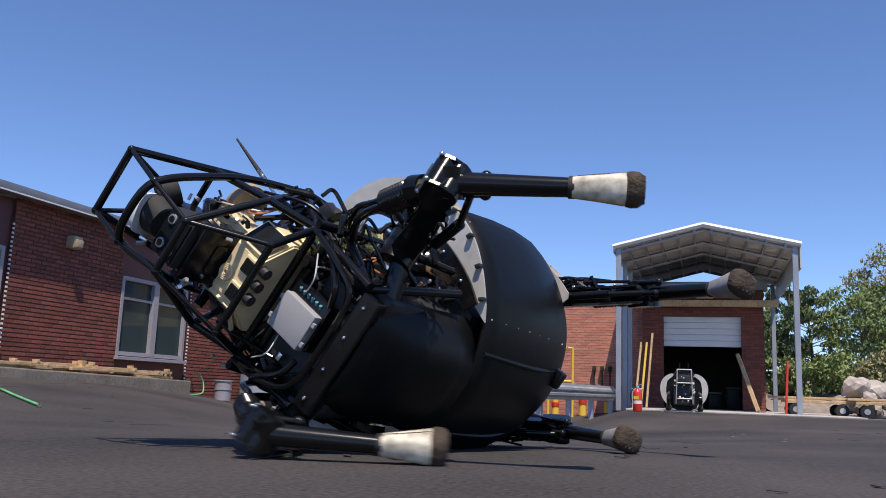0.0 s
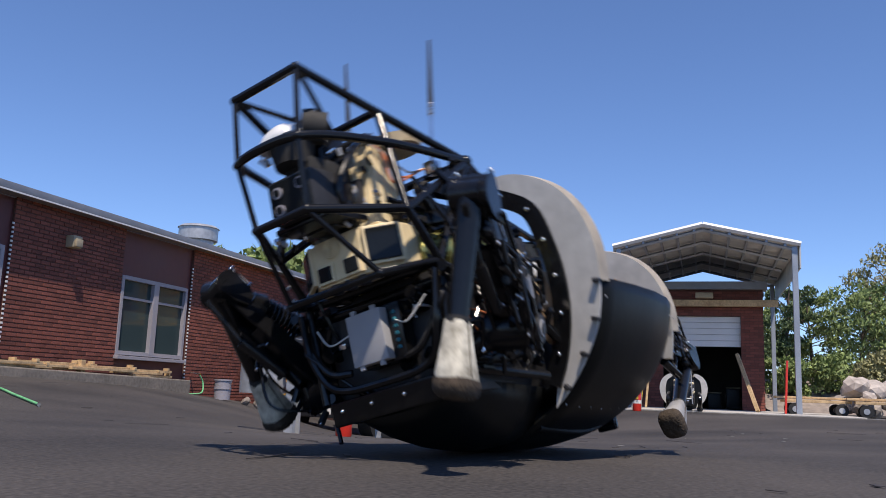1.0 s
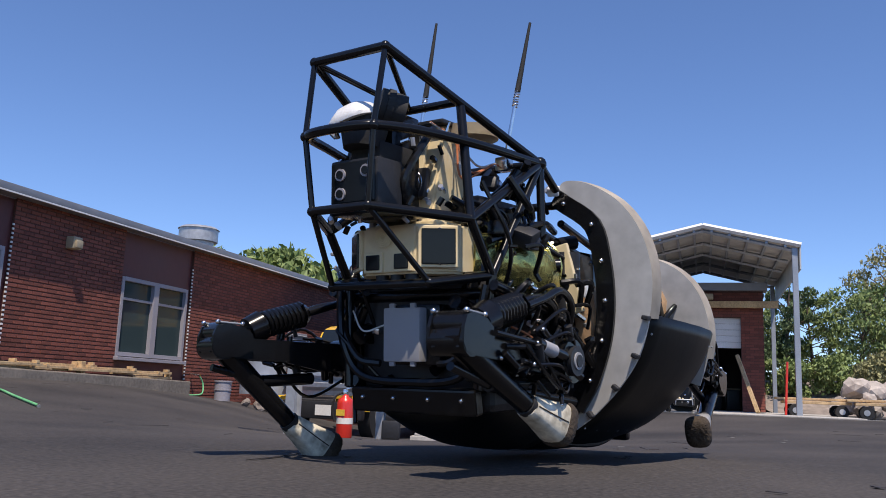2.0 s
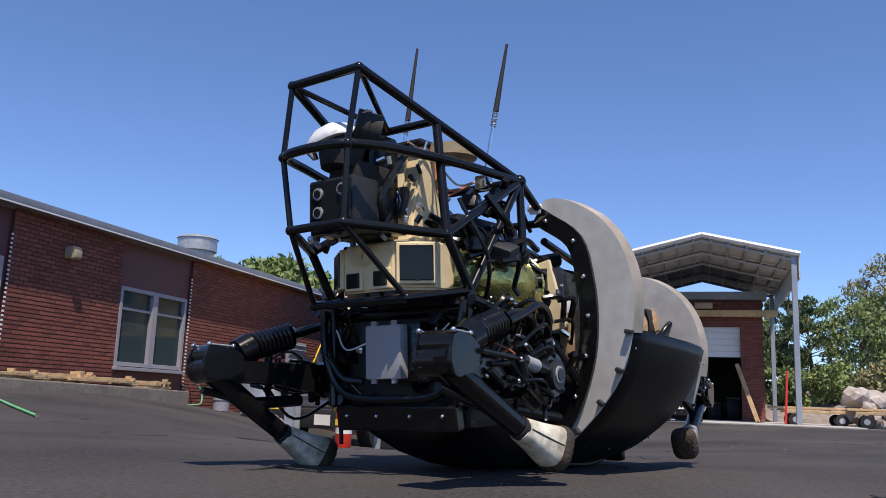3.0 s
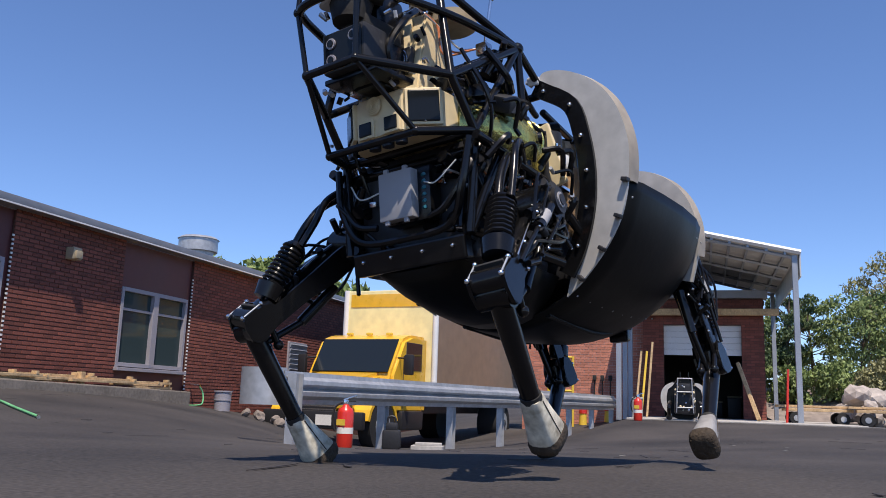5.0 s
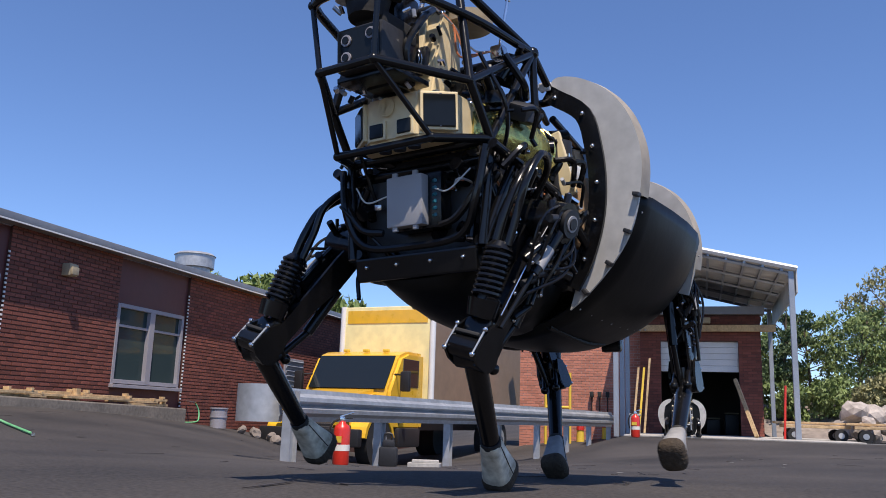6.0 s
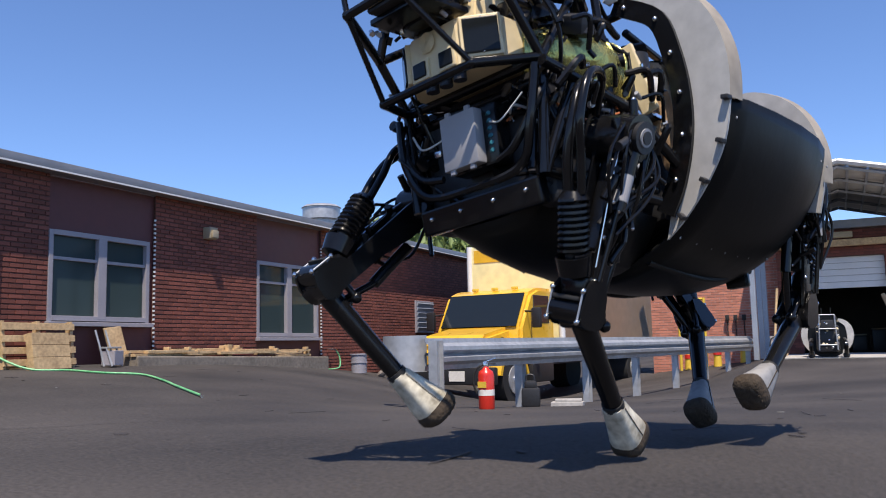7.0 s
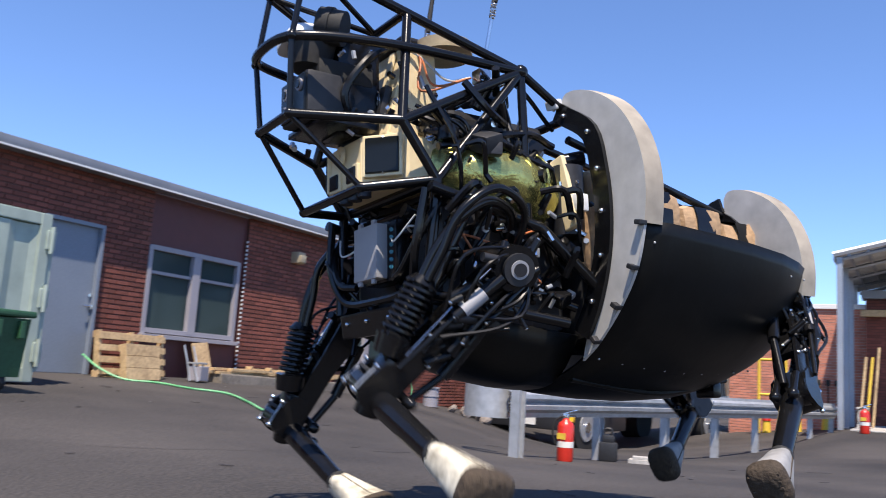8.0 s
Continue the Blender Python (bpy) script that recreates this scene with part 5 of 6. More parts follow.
    for s in (1, -1):
        for k in range(3):
            part("antenna_wire", tube([(0.33, s * 0.18, 0.42), (0.42 + 0.05 * k, s * 0.16, 0.40 - 0.03 * k), (0.5, s * 0.12, 0.48), (0.62, s * 0.1, 0.52)], 0.004, seg=6), WIRE_ORANGE if k else WIRE_PALE, robot)
        part("chest_cable", tube([(0.6, s * 0.12, -0.28), (0.62, s * 0.2, -0.26), (0.6, s * 0.28, -0.15), (0.52, s * 0.3, -0.02)], 0.013), BLACK, robot)
        for k in range(1):
            part("pale_wire", tube([(0.6, s * 0.1, -0.15 - 0.03 * k), (0.63, s * (0.17 + 0.02 * k), -0.17), (0.6, s * 0.24, -0.1 - 0.04 * k)], 0.003, seg=6), WIRE_PALE, robot)
    # cargo between the hoops
    for k in range(4):
        x = -0.16 - 0.24 * k
        for s in (1, -1):
            bm = box((0.22, 0.3, 0.2), (x, s * 0.2, 0.03 - 0.035 * k), rot=(0, 0, rng.uniform(-4, 4)), bevel=0.06)
            for v in bm.verts:
                v.co += 0.02 * Vector((noise.noise(v.co * 9), noise.noise(v.co * 9 + Vector((5, 0, 0))), noise.noise(v.co * 9 + Vector((0, 7, 0)))))
            part("cargo_bag", bm, BAG, robot, "tan canvas cargo bag")
            part("strap", box((0.02, 0.31, 0.205), (x, s * 0.2, 0.035 - 0.035 * k), bevel=0.06), BLACK, robot)


innards()


# ---- legs ----
def leg(front, s):
    """Thigh and shin links of one leg; s is 1 on the robot's left."""
    f = 1 if front else -1
    XZ = Matrix(((1, 0, 0, 0), (0, 0, 1, 0), (0, 1, 0, 0), (0, 0, 0, 1)))
    side = [(-0.05, 0.04), (0.04, 0.045), (0.046, -0.1), (0.04, -0.24), (0.036, -L1 + 0.12), (0.04, -L1 + 0.02), (0.025, -L1 - 0.04), (-0.022, -L1 - 0.04), (-0.036, -L1 + 0.05), (-0.036, -0.3), (-0.056, -0.16)]
    bm = bmesh.new()
    for y in (0.036, -0.046):
        prism([(x * f, z) for x, z in side], 0.011, bm, Matrix.Translation((0, y, 0)) @ XZ)
    box((0.036, 0.07, L1 - 0.26), (-0.006 * f, 0, -L1 / 2 + 0.06), bm=bm, bevel=0.01)
    thigh = part("thigh", bm, BLACK, robot, "black thigh link with hydraulic hoses", smooth=False)
    part("hip_drum", rod((0, -0.085, 0), (0, 0.085, 0), 0.07, seg=20), BLACK, thigh)
    disc = part("hip_disc", rod((0, s * 0.085, 0), (0, s * 0.1, 0), 0.048, seg=20), DARK_PLASTIC, thigh, "dark hub disc")
    part("hub_ring", rod((0, s * 0.1, 0), (0, s * 0.104, 0), 0.028, seg=20), GREY_BOX, disc, "grey hub ring")
    part("hub_cap", rod((0, s * 0.1, 0), (0, s * 0.108, 0), 0.02, seg=16), DARK_PLASTIC, disc)
    part("hip_arm", rod((-0.02, -s * 0.05, 0.0), (-0.06, -s * 0.2, 0.04), 0.045), BLACK, thigh)
    # forked knee: barrel, bolted cover and two cheeks
    knee = part("knee_barrel", rod((0, -0.062, -L1), (0, 0.062, -L1), 0.044, seg=20), BLACK, thigh, "black knee barrel")
    part("knee_cover", rod((0.045 * f, -0.052, -L1 + 0.005), (0.045 * f, 0.052, -L1 + 0.005), 0.04, seg=20), BLACK, knee, "black rounded knee cover")
    part("upper_cover", box((0.05, 0.1, 0.07), (0.04 * f, 0, -L1 + 0.075), rot=(0, 12 * f, 0), bevel=0.018), BLACK, knee)
    part("cover_groove", box((0.03, 0.098, 0.012), (0.074 * f, 0, -L1 + 0.038), bevel=0.004), RUBBER, knee)
    for k in (-1, 1):
        cheek = bmesh.new()
        prism([(-0.03 * f, -L1 - 0.028), (-0.008 * f, -L1 - 0.043), (0.035 * f, -L1 - 0.043), (0.068 * f, -L1 - 0.032), (0.078 * f, -L1 - 0.005), (0.07 * f, -L1 + 0.065), (0.05 * f, -L1 + 0.1), (0.0, -L1 + 0.11), (-0.03 * f, -L1 + 0.06), (-0.038 * f, -L1)], 0.011, cheek, Matrix.Translation((0, k * 0.058 - 0.0055, 0)) @ XZ)
        part("knee_cheek", cheek, BLACK, knee, smooth=False)
        part("knee_bolt", rod((0.08 * f, k * 0.056, -L1 + 0.06), (0.08 * f, k * 0.056, -L1 - 0.025), 0.0035), STEEL_POST, knee, "steel knee bolt")
        for z in (0.062, -0.028):
            part("knee_nut", ball((0.08 * f, k * 0.056, -L1 + z), 0.009, seg=8), CHROME, knee, "bright nut")
    part("spring_cup", rod((0.062 * f, 0, -L1 + 0.11), (0.088 * f, 0, -L1 + 0.16), 0.048, 0.054, seg=18), BLACK, thigh)
    part("spring_core", rod((0.085 * f, 0, -L1 + 0.15), (0.15 * f, 0, -L1 + 0.335), 0.024, seg=14), DARK_PLASTIC, thigh)
    part("coil_spring", coil((0.088 * f, 0, -L1 + 0.16), (0.142 * f, 0, -L1 + 0.315), 0.043, 0.0075, 9), BLACK, thigh, "black coil spring")
    part("spring_cap", rod((0.142 * f, 0, -L1 + 0.315), (0.15 * f, 0, -L1 + 0.338), 0.048, 0.03, seg=18), BLACK, thigh)
    for k, dy in enumerate((-0.018, 0.03)):
        o = 0.028 * k
        part("arched_hose", tube([(0.148 * f, dy, -0.21), (0.185 * f, dy, -0.11), ((0.2 + o) * f, dy, 0.0), ((0.165 + o) * f, dy - s * 0.03, 0.105 + o), (0.06 * f, dy - s * 0.09, 0.145 + o), (-0.05 * f, dy - s * 0.17, 0.07)], 0.0165 - 0.003 * k, seg=10), BLACK, thigh, "arched black hydraulic hose")
    part("actuator", rod((0.01 * f, s * 0.075, -0.05), (0.03 * f, s * 0.078, -0.23), 0.021), BLACK, thigh, "hydraulic cylinder")
    part("actuator_sleeve", rod((0.018 * f, s * 0.0755, -0.12), (0.026 * f, s * 0.077, -0.2), 0.0225), GREY_BOX, thigh, "dull grey cylinder sleeve")
    part("actuator_rod", rod((0.03 * f, s * 0.078, -0.23), (0.035 * f, s * 0.07, -L1 + 0.1), 0.008), BLACK, thigh)
    part("shin_actuator", rod((-0.085 * f, 0, -0.16), (-0.105 * f, 0, -0.36), 0.021), BLACK, thigh, "black lower cylinder")
    part("shin_actuator_rod", rod((-0.105 * f, 0, -0.36), (-0.07 * f, 0, -L1 - 0.01), 0.013), BLACK, thigh)
    part("edge_tube", tube([(0.042 * f, s * 0.05, 0.02), (0.047 * f, s * 0.05, -0.14), (0.038 * f, s * 0.05, -L1 + 0.14)], 0.003, seg=6), CHROME if front else BLACK, thigh, "thin bright edge line")
    for k in range(7):
        part("link_bolt", ball(((0.03 - 0.06 * (k % 2)) * f, s * 0.05, -0.05 - 0.065 * k), 0.0075, seg=8), CHROME, thigh)
    rng = random.Random(31 + 2 * f + s)
    for k in range(34):
        at = Vector((rng.uniform(-0.08, 0.07), s * rng.uniform(0.02, 0.085), rng.uniform(-L1 + 0.22, 0.07)))
        d = Vector((rng.gauss(0, 1), rng.gauss(0, 0.5), rng.gauss(0, 1.4))).normalized() * rng.uniform(0.03, 0.08)
        part("hydraulic_fitting", rod(at, at + d, rng.uniform(0.006, 0.016), seg=10), BLACK if k % 5 else DARK_PLASTIC, thigh)
        if k % 2:
            part("fitting_nut", ball(at + d, rng.uniform(0.005, 0.009), seg=8), CHROME, thigh, "bright fitting nut")
    for k in range(6):
        a, c = Vector((rng.uniform(-0.07, 0.07), s * 0.08, rng.uniform(-0.34, -0.15))), Vector((rng.uniform(-0.08, 0.05), s * 0.05, rng.uniform(0.0, 0.08)))
        part("thin_hose", tube([a, (a + c) / 2 + Vector((0.04 * (k - 2.5), s * 0.035, 0)), c], 0.006, seg=6), BLACK, thigh)
    bm = rod((0, 0, 0.0), (0, 0, -L2 + 0.2), 0.039, 0.031, seg=16)
    rod((0, -0.052, 0), (0, 0.052, 0), 0.043, bm=bm, seg=16)
    shin = part("shin", bm, BLACK, robot, "black tubular shin")
    part("shin_lever", rod((0, 0, -0.02), (-0.07 * f, 0, 0.03), 0.022), BLACK, shin)
    for k in (-1, 1):
        part("shin_strut", rod((-0.065 * f, k * 0.03, 0.03), (-0.058 * f, k * 0.03, -0.1), 0.012), BLACK, shin)
        part("strut_end", ball((-0.058 * f, k * 0.03, -0.1), 0.02, seg=10), BLACK, shin)
    part("shin_collar", rod((0, 0, -L2 + 0.225), (0, 0, -L2 + 0.205), 0.036, seg=16), RUBBER, shin)
    # flaring fabric sock over a blunt treaded pad
    sock = bmesh.new()
    ring_skin([blunt_ring(sock, -L2 + z, rx, ry, -0.03 * f * (0.21 - z) / 0.2) for z, rx, ry in ((0.212, 0.034, 0.034), (0.2, 0.037, 0.036), (0.15, 0.045, 0.041), (0.1, 0.056, 0.047), (0.06, 0.066, 0.052), (0.045, 0.066, 0.052))], sock)
    foot = part("foot", sock, SOCK if front else SOCK_SHADED, shin, "worn cream foot sock" if front else "worn pale foot sock, greyed with painted shade")
    sole = bmesh.new()
    ring_skin([blunt_ring(sole, -L2 + z, rx, ry, -0.028 * f) for z, rx, ry in ((0.05, 0.068, 0.054), (0.035, 0.073, 0.058), (0.012, 0.07, 0.056), (-0.004, 0.054, 0.044), (-0.009, 0.03, 0.026))], sole)
    pad = part("sole", sole, SOLE, foot, "dark ribbed rubber sole")
    for k in range(5):
        part("tread", box((0.012, 0.09, 0.02), ((-0.028 + 0.022 * (k - 2)) * f, 0, -L2 + 0.002 + 0.002 * (k - 2) ** 2), rot=(0, 9 * (k - 2) * f, 0), bevel=0.004), SOLE, pad, smooth=False)
    part("seam", tube([((-0.002) * f, 0.0365, -L2 + 0.2), (-0.015 * f, 0.0475, -L2 + 0.1), (-0.022 * f, 0.0525, -L2 + 0.055)], 0.0022, seg=5), SOLE, foot, "dark side seam")
    return thigh, shin


left_front_thigh, left_front_shin = leg(True, 1)
right_front_thigh, right_front_shin = leg(True, -1)
left_rear_thigh, left_rear_shin = leg(False, 1)
right_rear_thigh, right_rear_shin = leg(False, -1)


# ---- second robot parked under the canopy ----
def parked_robot():
    ob = thing("parked_robot", "second similar robot crouching under the canopy, seen from the front", "robot", pose(-0.38, 17.9, 0.46, 0, 0, -88))
    for s in (1, -1):
        m = Matrix.Diagonal((1, s * 0.74, 0.74, 1)) @ YZ
        bm = bmesh.new()
        prism(smooth2(OUTER) + smooth2(INNER, 3), 0.02, bm, m)
        part("hoop_plate", bm, PLATE, ob, "pale grey hoop plate", smooth=False)
    part("hull", rod((0.0, 0, -0.05), (-0.8, 0, -0.07), 0.4, 0.36, seg=24), HULL, ob)
    part("chest", box((0.4, 0.4, 0.5), (0.2, 0, -0.08), bevel=0.05), DARK_PLASTIC, ob)
    part("head_box", box((0.25, 0.24, 0.18), (0.4, 0, 0.18), bevel=0.03), DARK_PLASTIC, ob)
    for s in (1, -1):
        part("cage_tube", rod((0.55, s * 0.13, 0.36), (0.5, s * 0.16, -0.3), 0.012), GALVANISED, ob)
        part("cage_tube", rod((0.55, s * 0.13, 0.36), (0.1, s * 0.2, 0.25), 0.012), BLACK, ob)
        part("leg", tube([(0.3, s * 0.28, -0.1), (0.5, s * 0.3, -0.2), (0.35, s * 0.3, -0.4)], 0.04), BLACK, ob)
        part("foot", ball((0.35, s * 0.3, -0.39), 0.06, seg=10), RUBBER, ob)
    for z in (0.36, 0.1, -0.2):
        part("crossbar", rod((0.54, 0.14, z), (0.54, -0.14, z), 0.012), GALVANISED, ob)
    rng = random.Random(3)
    for _ in range(24):
        part("fitting", ball((rng.uniform(0.42, 0.52), rng.uniform(-0.2, 0.2), rng.uniform(-0.35, 0.3)), rng.uniform(0.012, 0.03), seg=8), rng.choice((CHROME, GALVANISED, TAN, FIXTURE)), ob)
    for s in (1, -1):
        part("mast", rod((0.2, s * 0.08, 0.25), (0.2, s * 0.08, 0.5), 0.008), BLACK, ob)


parked_robot()
long_wall_bricks()


def motions():
    walk(robot, [
        (0, pose(-1.447, 3.465, 0.582, 53.6, -0.9, -102.8)),
        (0.3, pose(-1.432, 3.465, 0.589, 52.6, -0.6, -103.1)),
        (0.45, pose(-1.395, 3.466, 0.612, 50.0, 0.2, -103.7)),
        (0.6, pose(-1.323, 3.468, 0.658, 44.9, 1.8, -104.9)),
        (0.8, pose(-1.161, 3.385, 0.651, 31.8, 2.1, -104.1)),
        (1, pose(-0.957, 3.281, 0.625, 15.0, 3.7, -105.7)),
        (1.2, pose(-0.759, 3.197, 0.627, -3.4, 2.5, -104.9)),
        (2.3, pose(-0.781, 3.241, 0.652, 0.8, 4.4, -107.3)),
        (2.5, pose(-0.817, 3.237, 0.626, 0.8, 4.3, -107.6)),
        (3, pose(-0.822, 3.241, 0.610, 1.9, 3.0, -107.9)),
        (3.5, pose(-0.841, 3.238, 0.612, 3.1, 3.9, -107.6)),
        (4, pose(-0.825, 3.282, 0.834, 3.3, 2.4, -108.5)),
        (4.5, pose(-0.830, 3.317, 1.078, 4.3, 1.8, -108.6)),
        (4.7, pose(-0.846, 3.355, 1.140, 5.4, 1.7, -109.2)),
        (5.8, pose(-0.810, 3.283, 1.170, 1.8, 2.2, -105.7)),
        (6, pose(-0.792, 3.265, 1.180, 1.6, 2.6, -105.6)),
        (6.5, pose(-0.777, 3.147, 1.195, 5.2, 1.5, -106.1)),
        (6.7, pose(-0.861, 2.948, 1.247, 4.5, 0.2, -108.0)),
        (7, pose(-0.997, 2.924, 1.225, 6.0, 0.8, -109.2)),
        (7.2, pose(-1.097, 2.863, 1.236, 5.9, 0.2, -109.5)),
        (7.5, pose(-1.268, 2.716, 1.174, 2.0, 0.9, -111.0)),
        (7.8, pose(-1.449, 2.503, 1.122, 4.0, 2.7, -113.6)),
        (8, pose(-1.573, 2.542, 1.097, 4.4, 2.5, -115.8)),
    ])
    walk(left_front_thigh, [
        (0, limb((0.400, 0.420, -0.270), (0.743, 0.760, -0.512))),
        (0.3, limb((0.400, 0.420, -0.270), (0.671, 0.792, -0.553))),
        (0.6, limb((0.400, 0.420, -0.270), (0.895, 0.573, -0.422))),
        (0.8, limb((0.400, 0.420, -0.270), (0.872, 0.466, -0.012))),
        (1, limb((0.400, 0.420, -0.270), (0.760, 0.572, 0.103))),
        (1.2, limb((0.400, 0.420, -0.270), (0.808, 0.372, 0.080))),
        (2.3, limb((0.400, 0.420, -0.270), (0.939, 0.409, -0.247))),
        (2.5, limb((0.400, 0.420, -0.270), (0.938, 0.422, -0.228))),
        (3, limb((0.400, 0.420, -0.270), (0.938, 0.439, -0.228))),
        (3.5, limb((0.400, 0.420, -0.270), (0.939, 0.445, -0.259))),
        (4, limb((0.400, 0.420, -0.270), (0.881, 0.564, -0.468))),
        (4.5, limb((0.400, 0.420, -0.270), (0.807, 0.451, -0.624))),
        (4.7, limb((0.400, 0.420, -0.270), (0.795, 0.500, -0.630))),
        (5.8, limb((0.400, 0.420, -0.270), (0.839, 0.358, -0.578))),
        (6, limb((0.400, 0.420, -0.270), (0.645, 0.264, -0.725))),
        (6.5, limb((0.400, 0.420, -0.270), (0.734, 0.252, -0.659))),
        (6.7, limb((0.400, 0.420, -0.270), (0.497, 0.188, -0.748))),
        (7, limb((0.400, 0.420, -0.270), (0.484, 0.257, -0.778))),
        (7.2, limb((0.400, 0.420, -0.270), (0.543, 0.220, -0.751))),
        (7.5, limb((0.400, 0.420, -0.270), (0.636, 0.241, -0.722))),
        (7.8, limb((0.400, 0.420, -0.270), (0.586, 0.325, -0.768))),
        (8, limb((0.400, 0.420, -0.270), (0.738, 0.228, -0.645))),
    ])
    walk(left_front_shin, [
        (0, limb((0.743, 0.760, -0.512), (0.570, 1.077, -0.991))),
        (0.3, limb((0.671, 0.792, -0.553), (0.698, 1.050, -1.094))),
        (0.6, limb((0.895, 0.573, -0.422), (0.827, 0.733, -0.996))),
        (0.8, limb((0.872, 0.466, -0.012), (0.861, 0.293, -0.586))),
        (1, limb((0.760, 0.572, 0.103), (0.868, 0.416, -0.466))),
        (1.2, limb((0.808, 0.372, 0.080), (0.596, 0.413, -0.479))),
        (2.3, limb((0.939, 0.409, -0.247), (0.420, 0.490, -0.537))),
        (2.5, limb((0.938, 0.422, -0.228), (0.422, 0.498, -0.524))),
        (3, limb((0.938, 0.439, -0.228), (0.429, 0.521, -0.535))),
        (3.5, limb((0.939, 0.445, -0.259), (0.428, 0.495, -0.569))),
        (4, limb((0.881, 0.564, -0.468), (0.399, 0.456, -0.808))),
        (4.5, limb((0.807, 0.451, -0.624), (0.403, 0.430, -1.067))),
        (4.7, limb((0.795, 0.500, -0.630), (0.454, 0.463, -1.123))),
        (5.8, limb((0.839, 0.358, -0.578), (0.370, 0.206, -0.921))),
        (6, limb((0.645, 0.264, -0.725), (0.258, 0.128, -1.163))),
        (6.5, limb((0.734, 0.252, -0.659), (0.246, 0.114, -0.981))),
        (6.7, limb((0.497, 0.188, -0.748), (0.120, 0.068, -1.199))),
        (7, limb((0.484, 0.257, -0.778), (0.094, 0.110, -1.210))),
        (7.2, limb((0.543, 0.220, -0.751), (0.027, 0.137, -1.045))),
        (7.5, limb((0.636, 0.241, -0.722), (0.957, 0.676, -0.981))),
        (7.8, limb((0.586, 0.325, -0.768), (0.884, 0.807, -0.964))),
        (8, limb((0.738, 0.228, -0.645), (0.784, 0.779, -0.879))),
    ])
    walk(right_front_thigh, [
        (0, limb((0.400, -0.420, -0.270), (0.856, -0.263, -0.513))),
        (0.3, limb((0.400, -0.420, -0.270), (0.863, -0.509, -0.007))),
        (0.6, limb((0.400, -0.420, -0.270), (0.798, -0.553, 0.070))),
        (0.8, limb((0.400, -0.420, -0.270), (0.791, -0.565, 0.074))),
        (1, limb((0.400, -0.420, -0.270), (0.716, -0.572, 0.141))),
        (1.2, limb((0.400, -0.420, -0.270), (0.825, -0.543, 0.040))),
        (2.3, limb((0.400, -0.420, -0.270), (0.913, -0.583, -0.232))),
        (2.5, limb((0.400, -0.420, -0.270), (0.927, -0.520, -0.209))),
        (3, limb((0.400, -0.420, -0.270), (0.926, -0.533, -0.227))),
        (3.5, limb((0.400, -0.420, -0.270), (0.922, -0.535, -0.191))),
        (4, limb((0.400, -0.420, -0.270), (0.919, -0.516, -0.386))),
        (4.5, limb((0.400, -0.420, -0.270), (0.826, -0.576, -0.563))),
        (4.7, limb((0.400, -0.420, -0.270), (0.795, -0.592, -0.596))),
        (5.8, limb((0.400, -0.420, -0.270), (0.778, -0.551, -0.633))),
        (6, limb((0.400, -0.420, -0.270), (0.715, -0.589, -0.674))),
        (6.5, limb((0.400, -0.420, -0.270), (0.623, -0.441, -0.761))),
        (6.7, limb((0.400, -0.420, -0.270), (0.511, -0.494, -0.793))),
        (7, limb((0.400, -0.420, -0.270), (0.836, -0.502, -0.578))),
        (7.2, limb((0.400, -0.420, -0.270), (0.573, -0.579, -0.756))),
        (7.5, limb((0.400, -0.420, -0.270), (0.510, -0.458, -0.797))),
        (7.8, limb((0.400, -0.420, -0.270), (0.714, -0.576, -0.681))),
        (8, limb((0.400, -0.420, -0.270), (0.660, -0.531, -0.730))),
    ])
    walk(right_front_shin, [
        (0, limb((0.856, -0.263, -0.513), (0.570, 0.027, -0.954))),
        (0.3, limb((0.863, -0.509, -0.007), (0.677, -0.303, -0.539))),
        (0.6, limb((0.798, -0.553, 0.070), (0.744, -0.335, -0.487))),
        (0.8, limb((0.791, -0.565, 0.074), (0.704, -0.350, -0.480))),
        (1, limb((0.716, -0.572, 0.141), (0.407, -0.677, -0.363))),
        (1.2, limb((0.825, -0.543, 0.040), (0.553, -0.519, -0.495))),
        (2.3, limb((0.913, -0.583, -0.232), (0.450, -0.466, -0.594))),
        (2.5, limb((0.927, -0.520, -0.209), (0.442, -0.515, -0.563))),
        (3, limb((0.926, -0.533, -0.227), (0.455, -0.442, -0.588))),
        (3.5, limb((0.922, -0.535, -0.191), (0.436, -0.506, -0.542))),
        (4, limb((0.919, -0.516, -0.386), (0.467, -0.538, -0.780))),
        (4.5, limb((0.826, -0.576, -0.563), (0.433, -0.620, -1.015))),
        (4.7, limb((0.795, -0.592, -0.596), (0.476, -0.572, -1.103))),
        (5.8, limb((0.778, -0.551, -0.633), (0.422, -0.604, -1.114))),
        (6, limb((0.715, -0.589, -0.674), (0.285, -0.672, -1.084))),
        (6.5, limb((0.623, -0.441, -0.761), (0.179, -0.345, -1.153))),
        (6.7, limb((0.511, -0.494, -0.793), (0.465, -0.014, -1.151))),
        (7, limb((0.836, -0.502, -0.578), (0.486, -0.377, -1.050))),
        (7.2, limb((0.573, -0.579, -0.756), (0.554, -0.117, -1.138))),
        (7.5, limb((0.510, -0.458, -0.797), (0.457, 0.088, -1.040))),
        (7.8, limb((0.714, -0.576, -0.681), (0.766, -0.050, -0.963))),
        (8, limb((0.660, -0.531, -0.730), (0.610, -0.003, -1.011))),
    ])
